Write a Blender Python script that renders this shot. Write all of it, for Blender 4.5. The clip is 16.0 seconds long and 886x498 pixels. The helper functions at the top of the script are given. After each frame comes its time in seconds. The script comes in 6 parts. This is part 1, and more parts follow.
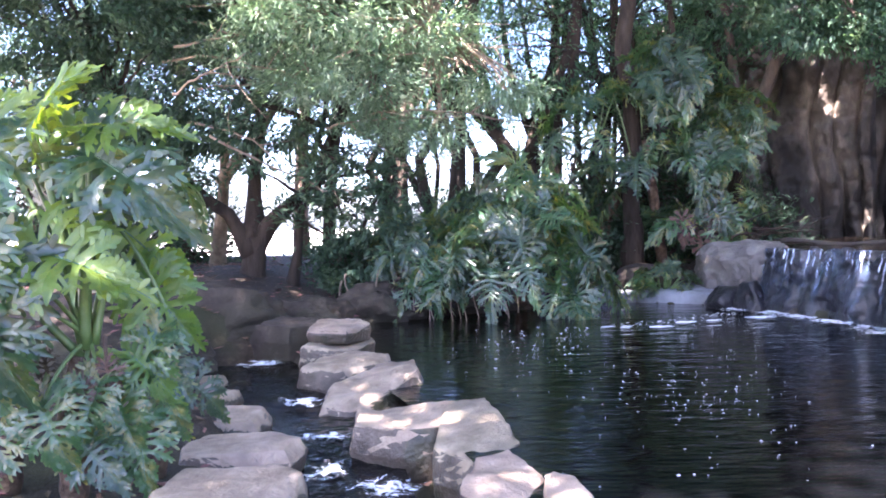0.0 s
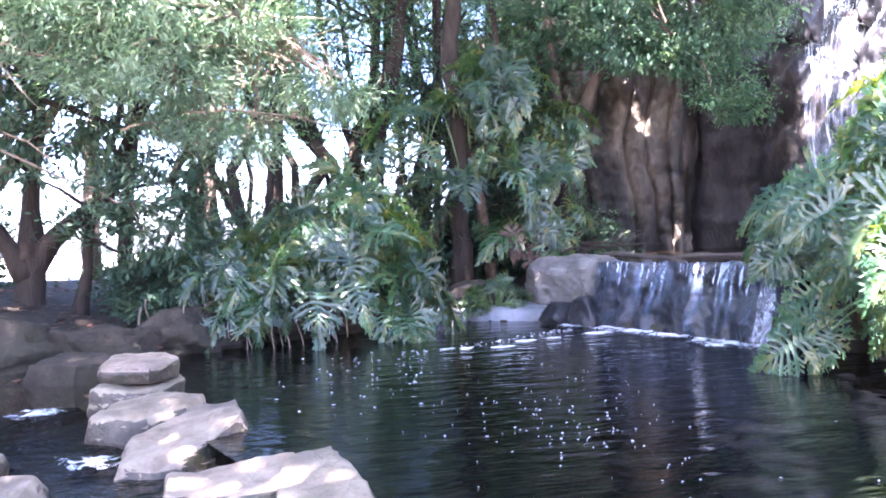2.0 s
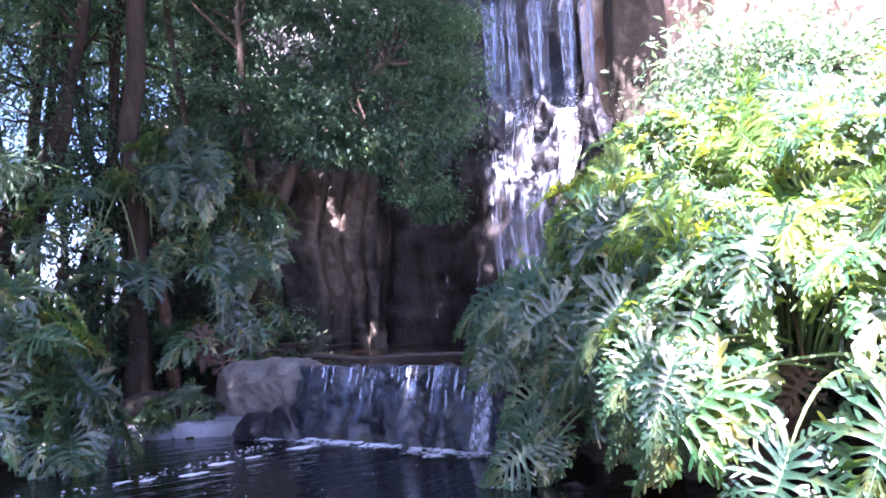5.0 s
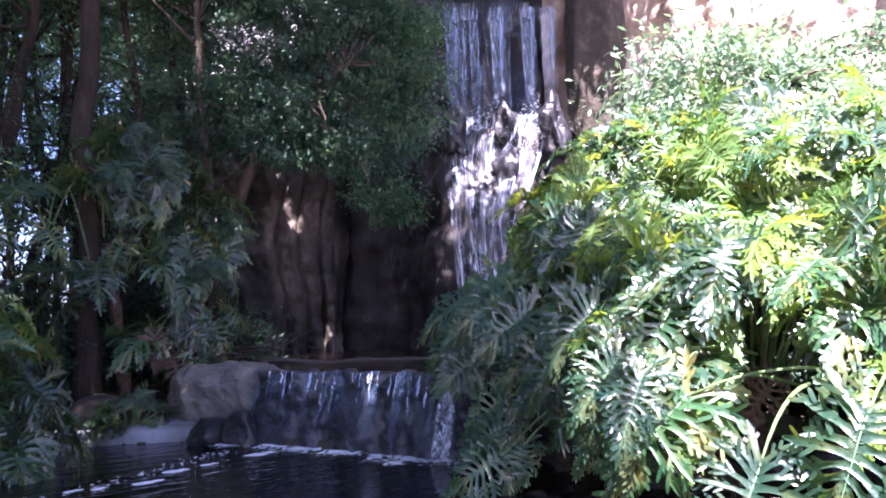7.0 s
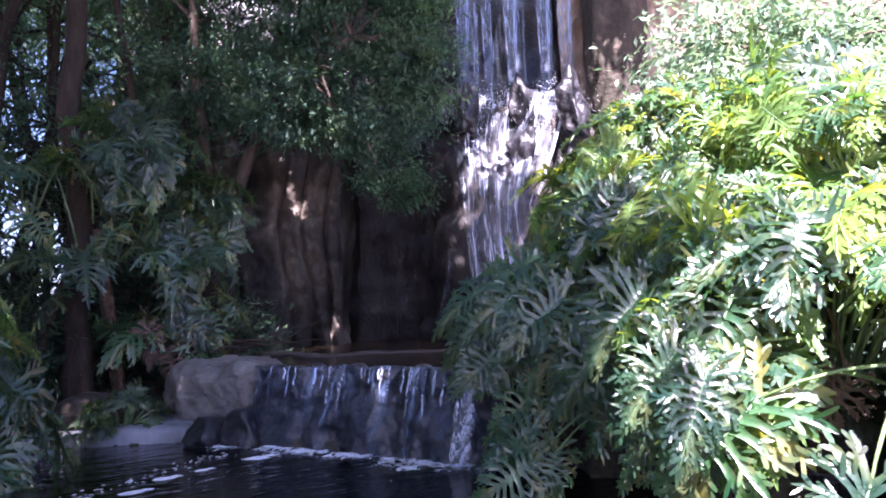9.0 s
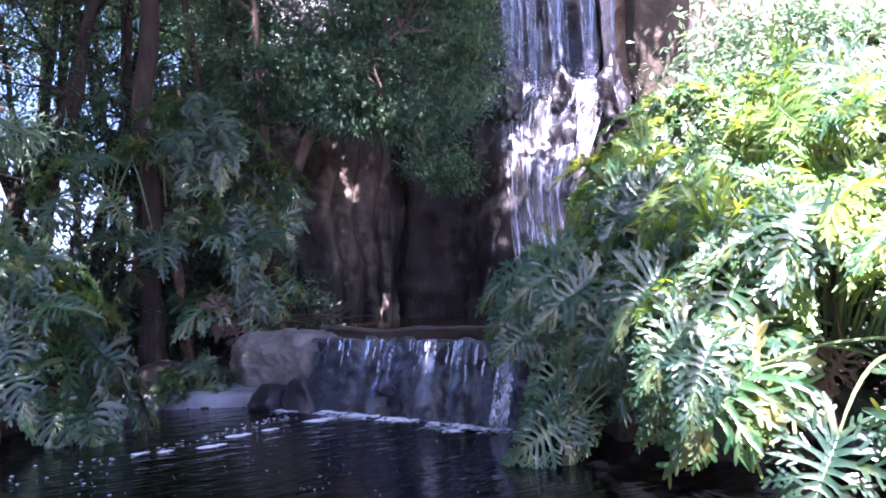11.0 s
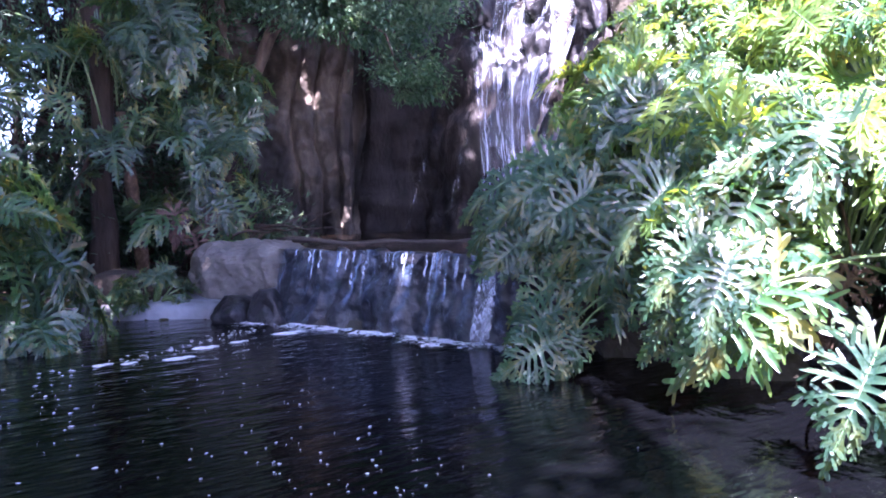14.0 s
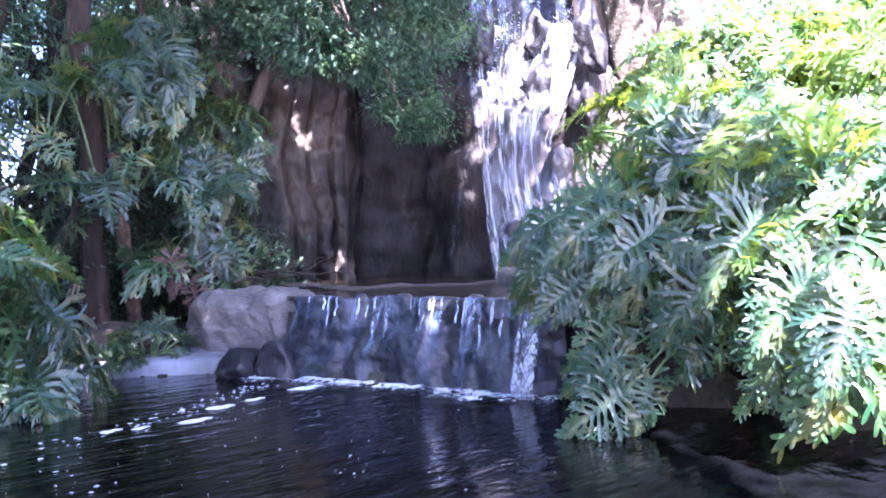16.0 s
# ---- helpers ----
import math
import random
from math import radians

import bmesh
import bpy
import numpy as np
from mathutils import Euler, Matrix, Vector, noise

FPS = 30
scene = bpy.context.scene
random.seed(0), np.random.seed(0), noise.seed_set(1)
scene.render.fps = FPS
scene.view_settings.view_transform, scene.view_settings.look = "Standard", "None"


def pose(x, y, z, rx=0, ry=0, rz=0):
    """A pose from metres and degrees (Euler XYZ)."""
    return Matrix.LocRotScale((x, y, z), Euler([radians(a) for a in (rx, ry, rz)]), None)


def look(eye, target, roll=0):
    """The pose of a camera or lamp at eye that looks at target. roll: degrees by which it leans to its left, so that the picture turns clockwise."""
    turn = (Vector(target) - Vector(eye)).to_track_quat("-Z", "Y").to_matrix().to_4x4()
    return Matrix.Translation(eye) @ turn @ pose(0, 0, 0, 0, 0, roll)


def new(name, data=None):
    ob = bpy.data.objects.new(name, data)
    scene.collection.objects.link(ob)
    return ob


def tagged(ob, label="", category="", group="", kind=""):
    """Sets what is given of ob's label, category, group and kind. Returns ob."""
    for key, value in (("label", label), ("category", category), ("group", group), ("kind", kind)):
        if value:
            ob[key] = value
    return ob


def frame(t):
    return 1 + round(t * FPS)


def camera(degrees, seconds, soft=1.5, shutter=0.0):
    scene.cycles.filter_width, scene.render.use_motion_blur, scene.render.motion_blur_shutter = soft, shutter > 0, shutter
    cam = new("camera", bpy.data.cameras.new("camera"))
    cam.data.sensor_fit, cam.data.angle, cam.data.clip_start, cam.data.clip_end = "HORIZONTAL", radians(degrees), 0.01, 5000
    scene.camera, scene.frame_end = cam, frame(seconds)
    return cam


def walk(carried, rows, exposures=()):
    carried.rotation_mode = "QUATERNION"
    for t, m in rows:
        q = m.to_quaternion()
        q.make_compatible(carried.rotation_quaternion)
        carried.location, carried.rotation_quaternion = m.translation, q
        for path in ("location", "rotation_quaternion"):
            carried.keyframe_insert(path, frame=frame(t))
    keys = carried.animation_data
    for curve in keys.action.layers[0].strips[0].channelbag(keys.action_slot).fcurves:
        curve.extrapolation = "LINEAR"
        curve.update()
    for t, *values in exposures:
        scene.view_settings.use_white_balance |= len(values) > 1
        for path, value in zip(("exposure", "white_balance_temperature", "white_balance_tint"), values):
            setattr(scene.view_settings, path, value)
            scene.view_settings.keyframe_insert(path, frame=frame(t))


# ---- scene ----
cam = camera(57.7, 16.0, 1.85)
PATH = [
    (0, (0.04, 0.861, 1.45), (-0.01, 2.86, 1.392), -1.8),
    (0.5, (0.027, 1.135, 1.413), (0.074, 3.134, 1.383), -1.7),
    (1, (0.023, 1.381, 1.406), (0.146, 3.377, 1.388), -2.0),
    (1.5, (-0.081, 1.666, 1.38), (0.161, 3.651, 1.359), -2.0),
    (2, (-0.153, 1.946, 1.386), (0.268, 3.901, 1.362), -2.3),
    (2.5, (-0.102, 2.156, 1.386), (0.467, 4.073, 1.383), -2.8),
    (3, (-0.085, 2.327, 1.415), (0.623, 4.197, 1.429), -3.9),
    (3.5, (-0.112, 2.636, 1.41), (0.744, 4.443, 1.456), -4.1),
    (4, (-0.115, 2.847, 1.462), (0.89, 4.574, 1.539), -4.3),
    (4.5, (-0.075, 2.966, 1.491), (1.013, 4.639, 1.613), -3.3),
    (5, (-0.065, 3.034, 1.503), (1.081, 4.664, 1.676), -2.9),
    (5.2, (-0.062, 3.059, 1.515), (1.111, 4.668, 1.705), -2.9),
    (7.3, (-0.162, 3.169, 1.559), (1.081, 4.726, 1.729), -2.2),
    (7.5, (-0.169, 3.167, 1.555), (1.068, 4.729, 1.722), -2.1),
    (8, (-0.07, 3.367, 1.563), (1.166, 4.931, 1.723), -2.5),
    (8.5, (0.126, 3.693, 1.571), (1.368, 5.253, 1.724), -2.6),
    (9, (0.313, 3.923, 1.561), (1.543, 5.493, 1.709), -2.6),
    (11.5, (-0.179, 3.196, 1.533), (0.948, 4.846, 1.617), -1.9),
    (12, (-0.183, 3.26, 1.508), (0.964, 4.897, 1.553), -2.2),
    (12.5, (-0.125, 3.355, 1.494), (1.09, 4.943, 1.474), -2.4),
    (13, (-0.076, 3.428, 1.479), (1.159, 5.0, 1.426), -2.5),
    (13.5, (-0.083, 3.578, 1.469), (1.156, 5.146, 1.383), -1.9),
    (14, (-0.196, 3.854, 1.461), (1.046, 5.418, 1.358), -0.8),
    (14.5, (-0.3, 4.082, 1.487), (0.974, 5.619, 1.368), -1.0),
    (15, (-0.264, 4.318, 1.477), (1.027, 5.841, 1.358), -1.1),
    (15.5, (-0.26, 4.561, 1.473), (1.046, 6.075, 1.428), -1.0),
    (16, (-0.357, 4.783, 1.46), (0.958, 6.291, 1.462), -1.8),
]
EXPOSURES = [(0, 4.9, 5450, 34), (2.0, 5.5, 5350, 36), (3.5, 5.4, 5260, 40), (4.2, 4.9, 5130, 45), (5.0, 4.3, 5100, 47), (7.4, 3.52, 5190, 46), (8.0, 3.52, 5210, 46), (9.2, 3.62, 5210, 46), (11.5, 4.08, 5100, 48), (13.5, 4.16, 5000, 50), (15, 4.87, 4980, 47), (16, 5.12, 4990, 44)]
walk(cam, [(t, look(eye, target, roll)) for t, eye, target, roll in PATH], EXPOSURES)

# ---------------------------------------------------------------- light
world = bpy.data.worlds.new("sky")
scene.world = world
world.use_nodes = True
wn = world.node_tree.nodes
sky = wn.new("ShaderNodeTexSky")
sky.sky_type = "NISHITA"
sky.sun_disc = False
SUN_TO = Vector((-0.36, -0.60, 0.82)).normalized()
sky.sun_elevation = math.asin(SUN_TO.z)
sky.sun_rotation = math.atan2(SUN_TO.x, SUN_TO.y)
sky.air_density, sky.dust_density = 1.0, 2.2
wn["Background"].inputs["Strength"].default_value = 0.036
world.node_tree.links.new(sky.outputs["Color"], wn["Background"].inputs["Color"])
sun_data = bpy.data.lights.new("sun", "SUN")
sun_data.energy, sun_data.angle, sun_data.color = 5.0, radians(0.53), (1.0, 0.86, 0.64)
sun = new("sun", sun_data)
sun.matrix_world = look((0, 0, 30), Vector((0, 0, 30)) - SUN_TO)

# ---------------------------------------------------------------- materials


def surface(name, stops, scale=6.0, rough=0.6, bump=0.3, bump_scale=30.0, stretch=(1, 1, 1), spec=0.5, island=0.0, per_object=0.0,
            translucent=0.0, through_colour=None, metal=0.0, coat=0.0, stain=None, stain_scale=0.8, stain_at=(0.5, 0.62), bump_dist=0.02):
    """A node material: a noise ramp for colour, a coarser stain, brightness by island or object, and fine relief."""
    m = bpy.data.materials.new(name)
    m.use_nodes = True
    nt = m.node_tree
    n, l = nt.nodes, nt.links
    b = n["Principled BSDF"]
    co = n.new("ShaderNodeTexCoord")
    mp = n.new("ShaderNodeMapping")
    mp.inputs["Scale"].default_value = stretch
    l.new(co.outputs["Object"], mp.inputs["Vector"])
    no = n.new("ShaderNodeTexNoise")
    no.inputs["Scale"].default_value, no.inputs["Detail"].default_value, no.inputs["Roughness"].default_value = scale, 8, 0.62
    l.new(mp.outputs[0], no.inputs["Vector"])
    ra = n.new("ShaderNodeValToRGB")
    while len(ra.color_ramp.elements) < len(stops):
        ra.color_ramp.elements.new(0.5)
    for e, (p, c) in zip(ra.color_ramp.elements, stops):
        e.position, e.color = p, (*c, 1)
    l.new(no.outputs[0], ra.inputs[0])
    col = ra.outputs[0]
    if stain:
        ns = n.new("ShaderNodeTexNoise")
        ns.inputs["Scale"].default_value, ns.inputs["Detail"].default_value = stain_scale, 6
        l.new(mp.outputs[0], ns.inputs["Vector"])
        mr = n.new("ShaderNodeMapRange")
        mr.inputs[1].default_value, mr.inputs[2].default_value = stain_at
        l.new(ns.outputs[0], mr.inputs[0])
        mx = n.new("ShaderNodeMix")
        mx.data_type = "RGBA"
        mx.inputs["B"].default_value = (*stain, 1)
        l.new(mr.outputs[0], mx.inputs["Factor"])
        l.new(col, mx.inputs["A"])
        col = mx.outputs["Result"]
    if island or per_object:
        src = n.new("ShaderNodeNewGeometry").outputs["Random Per Island"] if island else n.new("ShaderNodeObjectInfo").outputs["Random"]
        amt = island or per_object
        mr = n.new("ShaderNodeMapRange")
        mr.inputs[3].default_value, mr.inputs[4].default_value = 1 - amt, 1 + amt
        l.new(src, mr.inputs[0])
        hs = n.new("ShaderNodeHueSaturation")
        l.new(mr.outputs[0], hs.inputs["Value"])
        mh = n.new("ShaderNodeMapRange")
        mh.inputs[3].default_value, mh.inputs[4].default_value = 0.5 + 0.04 * amt, 0.5 - 0.15 * amt
        l.new(src, mh.inputs[0])
        l.new(mh.outputs[0], hs.inputs["Hue"])
        l.new(col, hs.inputs["Color"])
        col = hs.outputs[0]
    l.new(col, b.inputs["Base Color"])
    b.inputs["Roughness"].default_value = rough
    b.inputs["Specular IOR Level"].default_value = spec
    b.inputs["Metallic"].default_value = metal
    b.inputs["Coat Weight"].default_value, b.inputs["Coat Roughness"].default_value = coat, 0.24
    if bump:
        nb = n.new("ShaderNodeTexNoise")
        nb.inputs["Scale"].default_value, nb.inputs["Detail"].default_value = bump_scale, 6
        l.new(mp.outputs[0], nb.inputs["Vector"])
        bp = n.new("ShaderNodeBump")
        bp.inputs["Strength"].default_value, bp.inputs["Distance"].default_value = bump, bump_dist
        l.new(nb.outputs[0], bp.inputs["Height"])
        l.new(bp.outputs[0], b.inputs["Normal"])
    if translucent:
        tr = n.new("ShaderNodeBsdfTranslucent")
        gn = n.new("ShaderNodeMix")
        gn.data_type, gn.blend_type = "RGBA", "MULTIPLY"
        gn.inputs["Factor"].default_value = 1.0
        gn.inputs["B"].default_value = (*(through_colour or (1.6, 1.9, 0.5)), 1)
        l.new(col, gn.inputs["A"])
        l.new(gn.outputs["Result"], tr.inputs["Color"])
        ms = n.new("ShaderNodeMixShader")
        ms.inputs[0].default_value = translucent
        l.new(b.outputs[0], ms.inputs[1])
        l.new(tr.outputs[0], ms.inputs[2])
        l.new(ms.outputs[0], n["Material Output"].inputs[0])
    return m


def water_material(name, deep, scale, strength, stretch=(1, 1, 1), fine=5.0):
    m = bpy.data.materials.new(name)
    m.use_nodes = True
    n, l = m.node_tree.nodes, m.node_tree.links
    b = n["Principled BSDF"]
    b.inputs["Base Color"].default_value = (*deep, 1)
    b.inputs["Roughness"].default_value, b.inputs["IOR"].default_value = 0.03, 1.33
    b.inputs["Specular IOR Level"].default_value = 0.5
    co, mp = n.new("ShaderNodeTexCoord"), n.new("ShaderNodeMapping")
    mp.inputs["Scale"].default_value = stretch
    l.new(co.outputs["Object"], mp.inputs["Vector"])
    w1, w2, ad = n.new("ShaderNodeTexNoise"), n.new("ShaderNodeTexNoise"), n.new("ShaderNodeMath")
    w1.inputs["Scale"].default_value, w1.inputs["Detail"].default_value = scale, 2
    w2.inputs["Scale"].default_value, w2.inputs["Detail"].default_value = scale * fine, 3
    ad.operation = "MULTIPLY_ADD"
    ad.inputs[1].default_value = 0.22
    l.new(mp.outputs[0], w1.inputs["Vector"]), l.new(mp.outputs[0], w2.inputs["Vector"])
    l.new(w2.outputs[0], ad.inputs[0]), l.new(w1.outputs[0], ad.inputs[2])
    bp = n.new("ShaderNodeBump")
    bp.inputs["Strength"].default_value, bp.inputs["Distance"].default_value = strength, 0.08
    l.new(ad.outputs[0], bp.inputs["Height"]), l.new(bp.outputs[0], b.inputs["Normal"])
    return m


def veil_material(name, cover, streak=9.0, colour=(0.78, 0.84, 0.95), fade=None, floor=0.0, breakup=1.0):
    """Falling water: white streaks along the fall with clear gaps between them."""
    m = bpy.data.materials.new(name)
    m.use_nodes = True
    n, l = m.node_tree.nodes, m.node_tree.links
    b = n["Principled BSDF"]
    b.inputs["Base Color"].default_value = (*colour, 1)
    b.inputs["Roughness"].default_value = 0.25
    uv = n.new("ShaderNodeUVMap")
    mixed = None
    for sx, sy, weight in ((streak * 0.35, 0.22, 0.55), (streak * 1.9, 0.75 * breakup, 0.45)):
        mp, no, mu = n.new("ShaderNodeMapping"), n.new("ShaderNodeTexNoise"), n.new("ShaderNodeMath")
        mp.inputs["Scale"].default_value = (sx, sy, 1)
        no.inputs["Scale"].default_value, no.inputs["Detail"].default_value, no.inputs["Roughness"].default_value = 1.0, 5, 0.55
        mu.operation = "MULTIPLY_ADD"
        mu.inputs[1].default_value = weight
        l.new(uv.outputs[0], mp.inputs["Vector"]), l.new(mp.outputs[0], no.inputs["Vector"]), l.new(no.outputs[0], mu.inputs[0])
        if mixed is None:
            mu.inputs[2].default_value = 0.0
        else:
            l.new(mixed, mu.inputs[2])
        mixed = mu.outputs[0]
    mr = n.new("ShaderNodeMapRange")
    mr.inputs[1].default_value, mr.inputs[2].default_value = 0.60 - cover * 0.25, 0.80 - cover * 0.25
    mr.inputs[3].default_value = floor
    l.new(mixed, mr.inputs[0])
    alpha = mr.outputs[0]
    if fade:
        sp, fr, mu = n.new("ShaderNodeSeparateXYZ"), n.new("ShaderNodeMapRange"), n.new("ShaderNodeMath")
        l.new(uv.outputs[0], sp.inputs[0]), l.new(sp.outputs[1], fr.inputs[0])
        fr.inputs[1].default_value, fr.inputs[2].default_value, fr.inputs[3].default_value, fr.inputs[4].default_value = fade
        mu.operation = "MULTIPLY"
        l.new(fr.outputs[0], mu.inputs[0]), l.new(alpha, mu.inputs[1])
        alpha = mu.outputs[0]
    tp, ms = n.new("ShaderNodeBsdfTransparent"), n.new("ShaderNodeMixShader")
    l.new(alpha, ms.inputs[0]), l.new(tp.outputs[0], ms.inputs[1]), l.new(b.outputs[0], ms.inputs[2])
    l.new(ms.outputs[0], n["Material Output"].inputs[0])
    return m


M_STONE = surface("pale_stone", [(0.28, (0.15, 0.118, 0.080)), (0.5, (0.285, 0.233, 0.163)), (0.72, (0.42, 0.352, 0.255))], 4.5, 0.8, 0.8, 34, stain=(0.13, 0.105, 0.082), stain_scale=1.8, stain_at=(0.52, 0.72), per_object=0.12)
M_STONESIDE = surface("dark_stone_side", [(0.3, (0.035, 0.029, 0.021)), (0.5, (0.085, 0.069, 0.049)), (0.72, (0.16, 0.13, 0.094))], 4.5, 0.45, 1.0, 30, stain=(0.03, 0.032, 0.018), stain_scale=2.2, per_object=0.12)
M_WET = surface("wet_dark_rock", [(0.3, (0.007, 0.007, 0.009)), (0.55, (0.020, 0.020, 0.023)), (0.75, (0.046, 0.043, 0.042))], 3.0, 0.38, 0.5, 16, spec=0.5, bump_dist=0.05)
# near-black and dull: the hollow's shade is put into the colour
M_RECESS = surface("shaded_damp_rock", [(0.3, (0.010, 0.009, 0.009)), (0.55, (0.030, 0.026, 0.024)), (0.75, (0.066, 0.056, 0.048))], 2.6, 0.6, 0.9, 14, spec=0.25, stretch=(1, 1, 0.4), bump_dist=0.05)
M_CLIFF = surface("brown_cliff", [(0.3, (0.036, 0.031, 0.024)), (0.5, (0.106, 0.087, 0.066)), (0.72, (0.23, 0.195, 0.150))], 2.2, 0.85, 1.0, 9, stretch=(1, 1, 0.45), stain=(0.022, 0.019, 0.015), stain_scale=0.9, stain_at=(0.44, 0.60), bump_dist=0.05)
# sun on the rock is put into the pale tone, shade into the stain
M_SUNLITCLIFF = surface("sunlit_pale_cliff", [(0.3, (0.17, 0.125, 0.095)), (0.5, (0.33, 0.26, 0.21)), (0.72, (0.50, 0.42, 0.36))], 1.6, 0.85, 0.9, 9, stretch=(1, 1, 0.6), stain=(0.10, 0.07, 0.05), stain_scale=0.5, stain_at=(0.5, 0.66), bump_dist=0.05)
M_BANKROCK = surface("brown_bank_rock", [(0.3, (0.019, 0.015, 0.010)), (0.55, (0.046, 0.036, 0.025)), (0.75, (0.10, 0.080, 0.057))], 3.6, 0.9, 1.0, 14, stain=(0.034, 0.030, 0.018), stain_scale=1.2, bump_dist=0.03)
M_SOIL = surface("leaf_litter_soil", [(0.3, (0.014, 0.011, 0.007)), (0.55, (0.036, 0.027, 0.018)), (0.75, (0.085, 0.062, 0.038))], 9.0, 0.95, 0.9, 40, stain=(0.03, 0.035, 0.014), stain_scale=0.6)
M_PAVE = surface("pale_path", [(0.3, (0.42, 0.39, 0.35)), (0.6, (0.55, 0.52, 0.47))], 2.0, 0.9, 0.3, 30)
M_LEDGE = surface("pale_concrete", [(0.3, (0.15, 0.165, 0.19)), (0.6, (0.25, 0.27, 0.31))], 3.0, 0.6, 0.4, 18, stain=(0.10, 0.105, 0.11), stain_scale=1.5)
M_GREYROCK = surface("grey_rock", [(0.3, (0.075, 0.07, 0.064)), (0.55, (0.14, 0.132, 0.122)), (0.75, (0.25, 0.232, 0.21))], 3.0, 0.7, 0.6, 16, stain=(0.08, 0.075, 0.07), stain_scale=1.1, bump_dist=0.03)
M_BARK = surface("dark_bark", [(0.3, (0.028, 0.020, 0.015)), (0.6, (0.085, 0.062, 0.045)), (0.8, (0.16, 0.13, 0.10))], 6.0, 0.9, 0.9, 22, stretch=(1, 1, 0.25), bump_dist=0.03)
# darker copy of M_BARK with shade put into the stems' colour
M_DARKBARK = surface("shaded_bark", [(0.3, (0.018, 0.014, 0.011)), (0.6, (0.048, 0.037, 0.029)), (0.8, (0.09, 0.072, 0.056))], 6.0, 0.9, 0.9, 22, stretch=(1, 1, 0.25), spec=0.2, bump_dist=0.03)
M_WETBARK = surface("wet_bark", [(0.3, (0.012, 0.009, 0.007)), (0.6, (0.035, 0.026, 0.019)), (0.8, (0.07, 0.055, 0.042))], 6.0, 0.45, 0.9, 22, bump_dist=0.03)
M_STEM = surface("fallen_twig", [(0.3, (0.10, 0.075, 0.05)), (0.7, (0.26, 0.21, 0.15))], 8.0, 0.85, 0.4, 30)
M_LEAF = surface("philodendron_leaf", [(0.3, (0.009, 0.048, 0.034)), (0.52, (0.033, 0.079, 0.041)), (0.73, (0.142, 0.162, 0.042))], 3.0, 0.36, 0.6, 11, spec=1.0, per_object=0.40, translucent=0.34, through_colour=(5.6, 4.0, 0.8))
# lime copy of M_LEAF: sun on and through the leaf, put into the colour
M_SUNLITLEAF = surface("sunlit_philodendron_leaf", [(0.3, (0.048, 0.128, 0.032)), (0.55, (0.086, 0.175, 0.038)), (0.8, (0.160, 0.240, 0.048))], 3.0, 0.42, 0.4, 12, spec=0.8, per_object=0.20, translucent=0.42, through_colour=(3.9, 2.7, 0.4))
M_RIB = surface("pale_leaf_rib", [(0.3, (0.06, 0.13, 0.055)), (0.7, (0.10, 0.18, 0.075))], 6.0, 0.45, 0.0)
M_PETIOLE = surface("green_petiole", [(0.3, (0.065, 0.12, 0.035)), (0.7, (0.14, 0.21, 0.075))], 6.0, 0.4, 0.1)
M_PTRUNK = surface("philodendron_trunk", [(0.3, (0.030, 0.020, 0.013)), (0.5, (0.085, 0.054, 0.033)), (0.75, (0.21, 0.15, 0.10))], 9.0, 0.9, 0.9, 26, bump_dist=0.03)
M_DRY = surface("dry_leaf", [(0.3, (0.045, 0.035, 0.022)), (0.7, (0.125, 0.098, 0.064))], 6.0, 0.85, 0.3, 20, per_object=0.3, translucent=0.15, through_colour=(1.2, 1.0, 0.6))
M_LITTER = surface("fallen_leaf", [(0.3, (0.06, 0.04, 0.022)), (0.7, (0.20, 0.14, 0.08))], 3.0, 0.85, 0.0, island=0.5)
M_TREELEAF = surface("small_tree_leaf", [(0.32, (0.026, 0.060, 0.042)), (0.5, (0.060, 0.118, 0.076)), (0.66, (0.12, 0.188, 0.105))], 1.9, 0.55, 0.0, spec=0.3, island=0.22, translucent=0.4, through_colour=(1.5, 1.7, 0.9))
# darker copy of M_TREELEAF: shade on trees and shrubs, put into the colour
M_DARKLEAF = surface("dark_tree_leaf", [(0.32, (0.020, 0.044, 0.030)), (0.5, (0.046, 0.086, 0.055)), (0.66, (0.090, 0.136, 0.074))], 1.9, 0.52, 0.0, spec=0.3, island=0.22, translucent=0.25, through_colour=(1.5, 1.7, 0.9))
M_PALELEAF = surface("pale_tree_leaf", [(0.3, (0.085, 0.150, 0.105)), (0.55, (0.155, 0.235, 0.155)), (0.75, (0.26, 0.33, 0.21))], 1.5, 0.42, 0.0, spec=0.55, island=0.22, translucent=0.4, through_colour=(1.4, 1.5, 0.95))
M_POND = water_material("dark_pond_water", (0.0018, 0.0021, 0.0027), 2.2, 0.26, (0.8, 2.1, 1), 4.0)
M_POOL = water_material("upper_pool_water", (0.030, 0.021, 0.014), 5.0, 0.8)
M_POOL.node_tree.nodes["Principled BSDF"].inputs["Roughness"].default_value = 0.16
M_STREAM = water_material("running_stream_water", (0.003, 0.0035, 0.004), 7.0, 0.75, (1, 1, 1), 3.0)
M_VEIL = veil_material("falling_water", 0.55)
M_VEIL_THIN = veil_material("thin_falling_water", 0.16, 11.0, (0.50, 0.58, 0.75), None, 0.0, 2.0)
# the sky's reflection in the wet film is put into its blue
M_VEIL_LOW = veil_material("film_of_water", 0.40, 26.0, (0.24, 0.36, 0.58), (0.25, 0.95, 0.34, 1.0), 0.02)
M_VEIL_STRAND = veil_material("strand_of_water", 0.60, 12.0, (0.66, 0.75, 0.92))
M_VEIL_SPLASH = veil_material("splashing_water", 0.36, 30.0, (0.75, 0.80, 0.90), None, 0.05, 3.0)
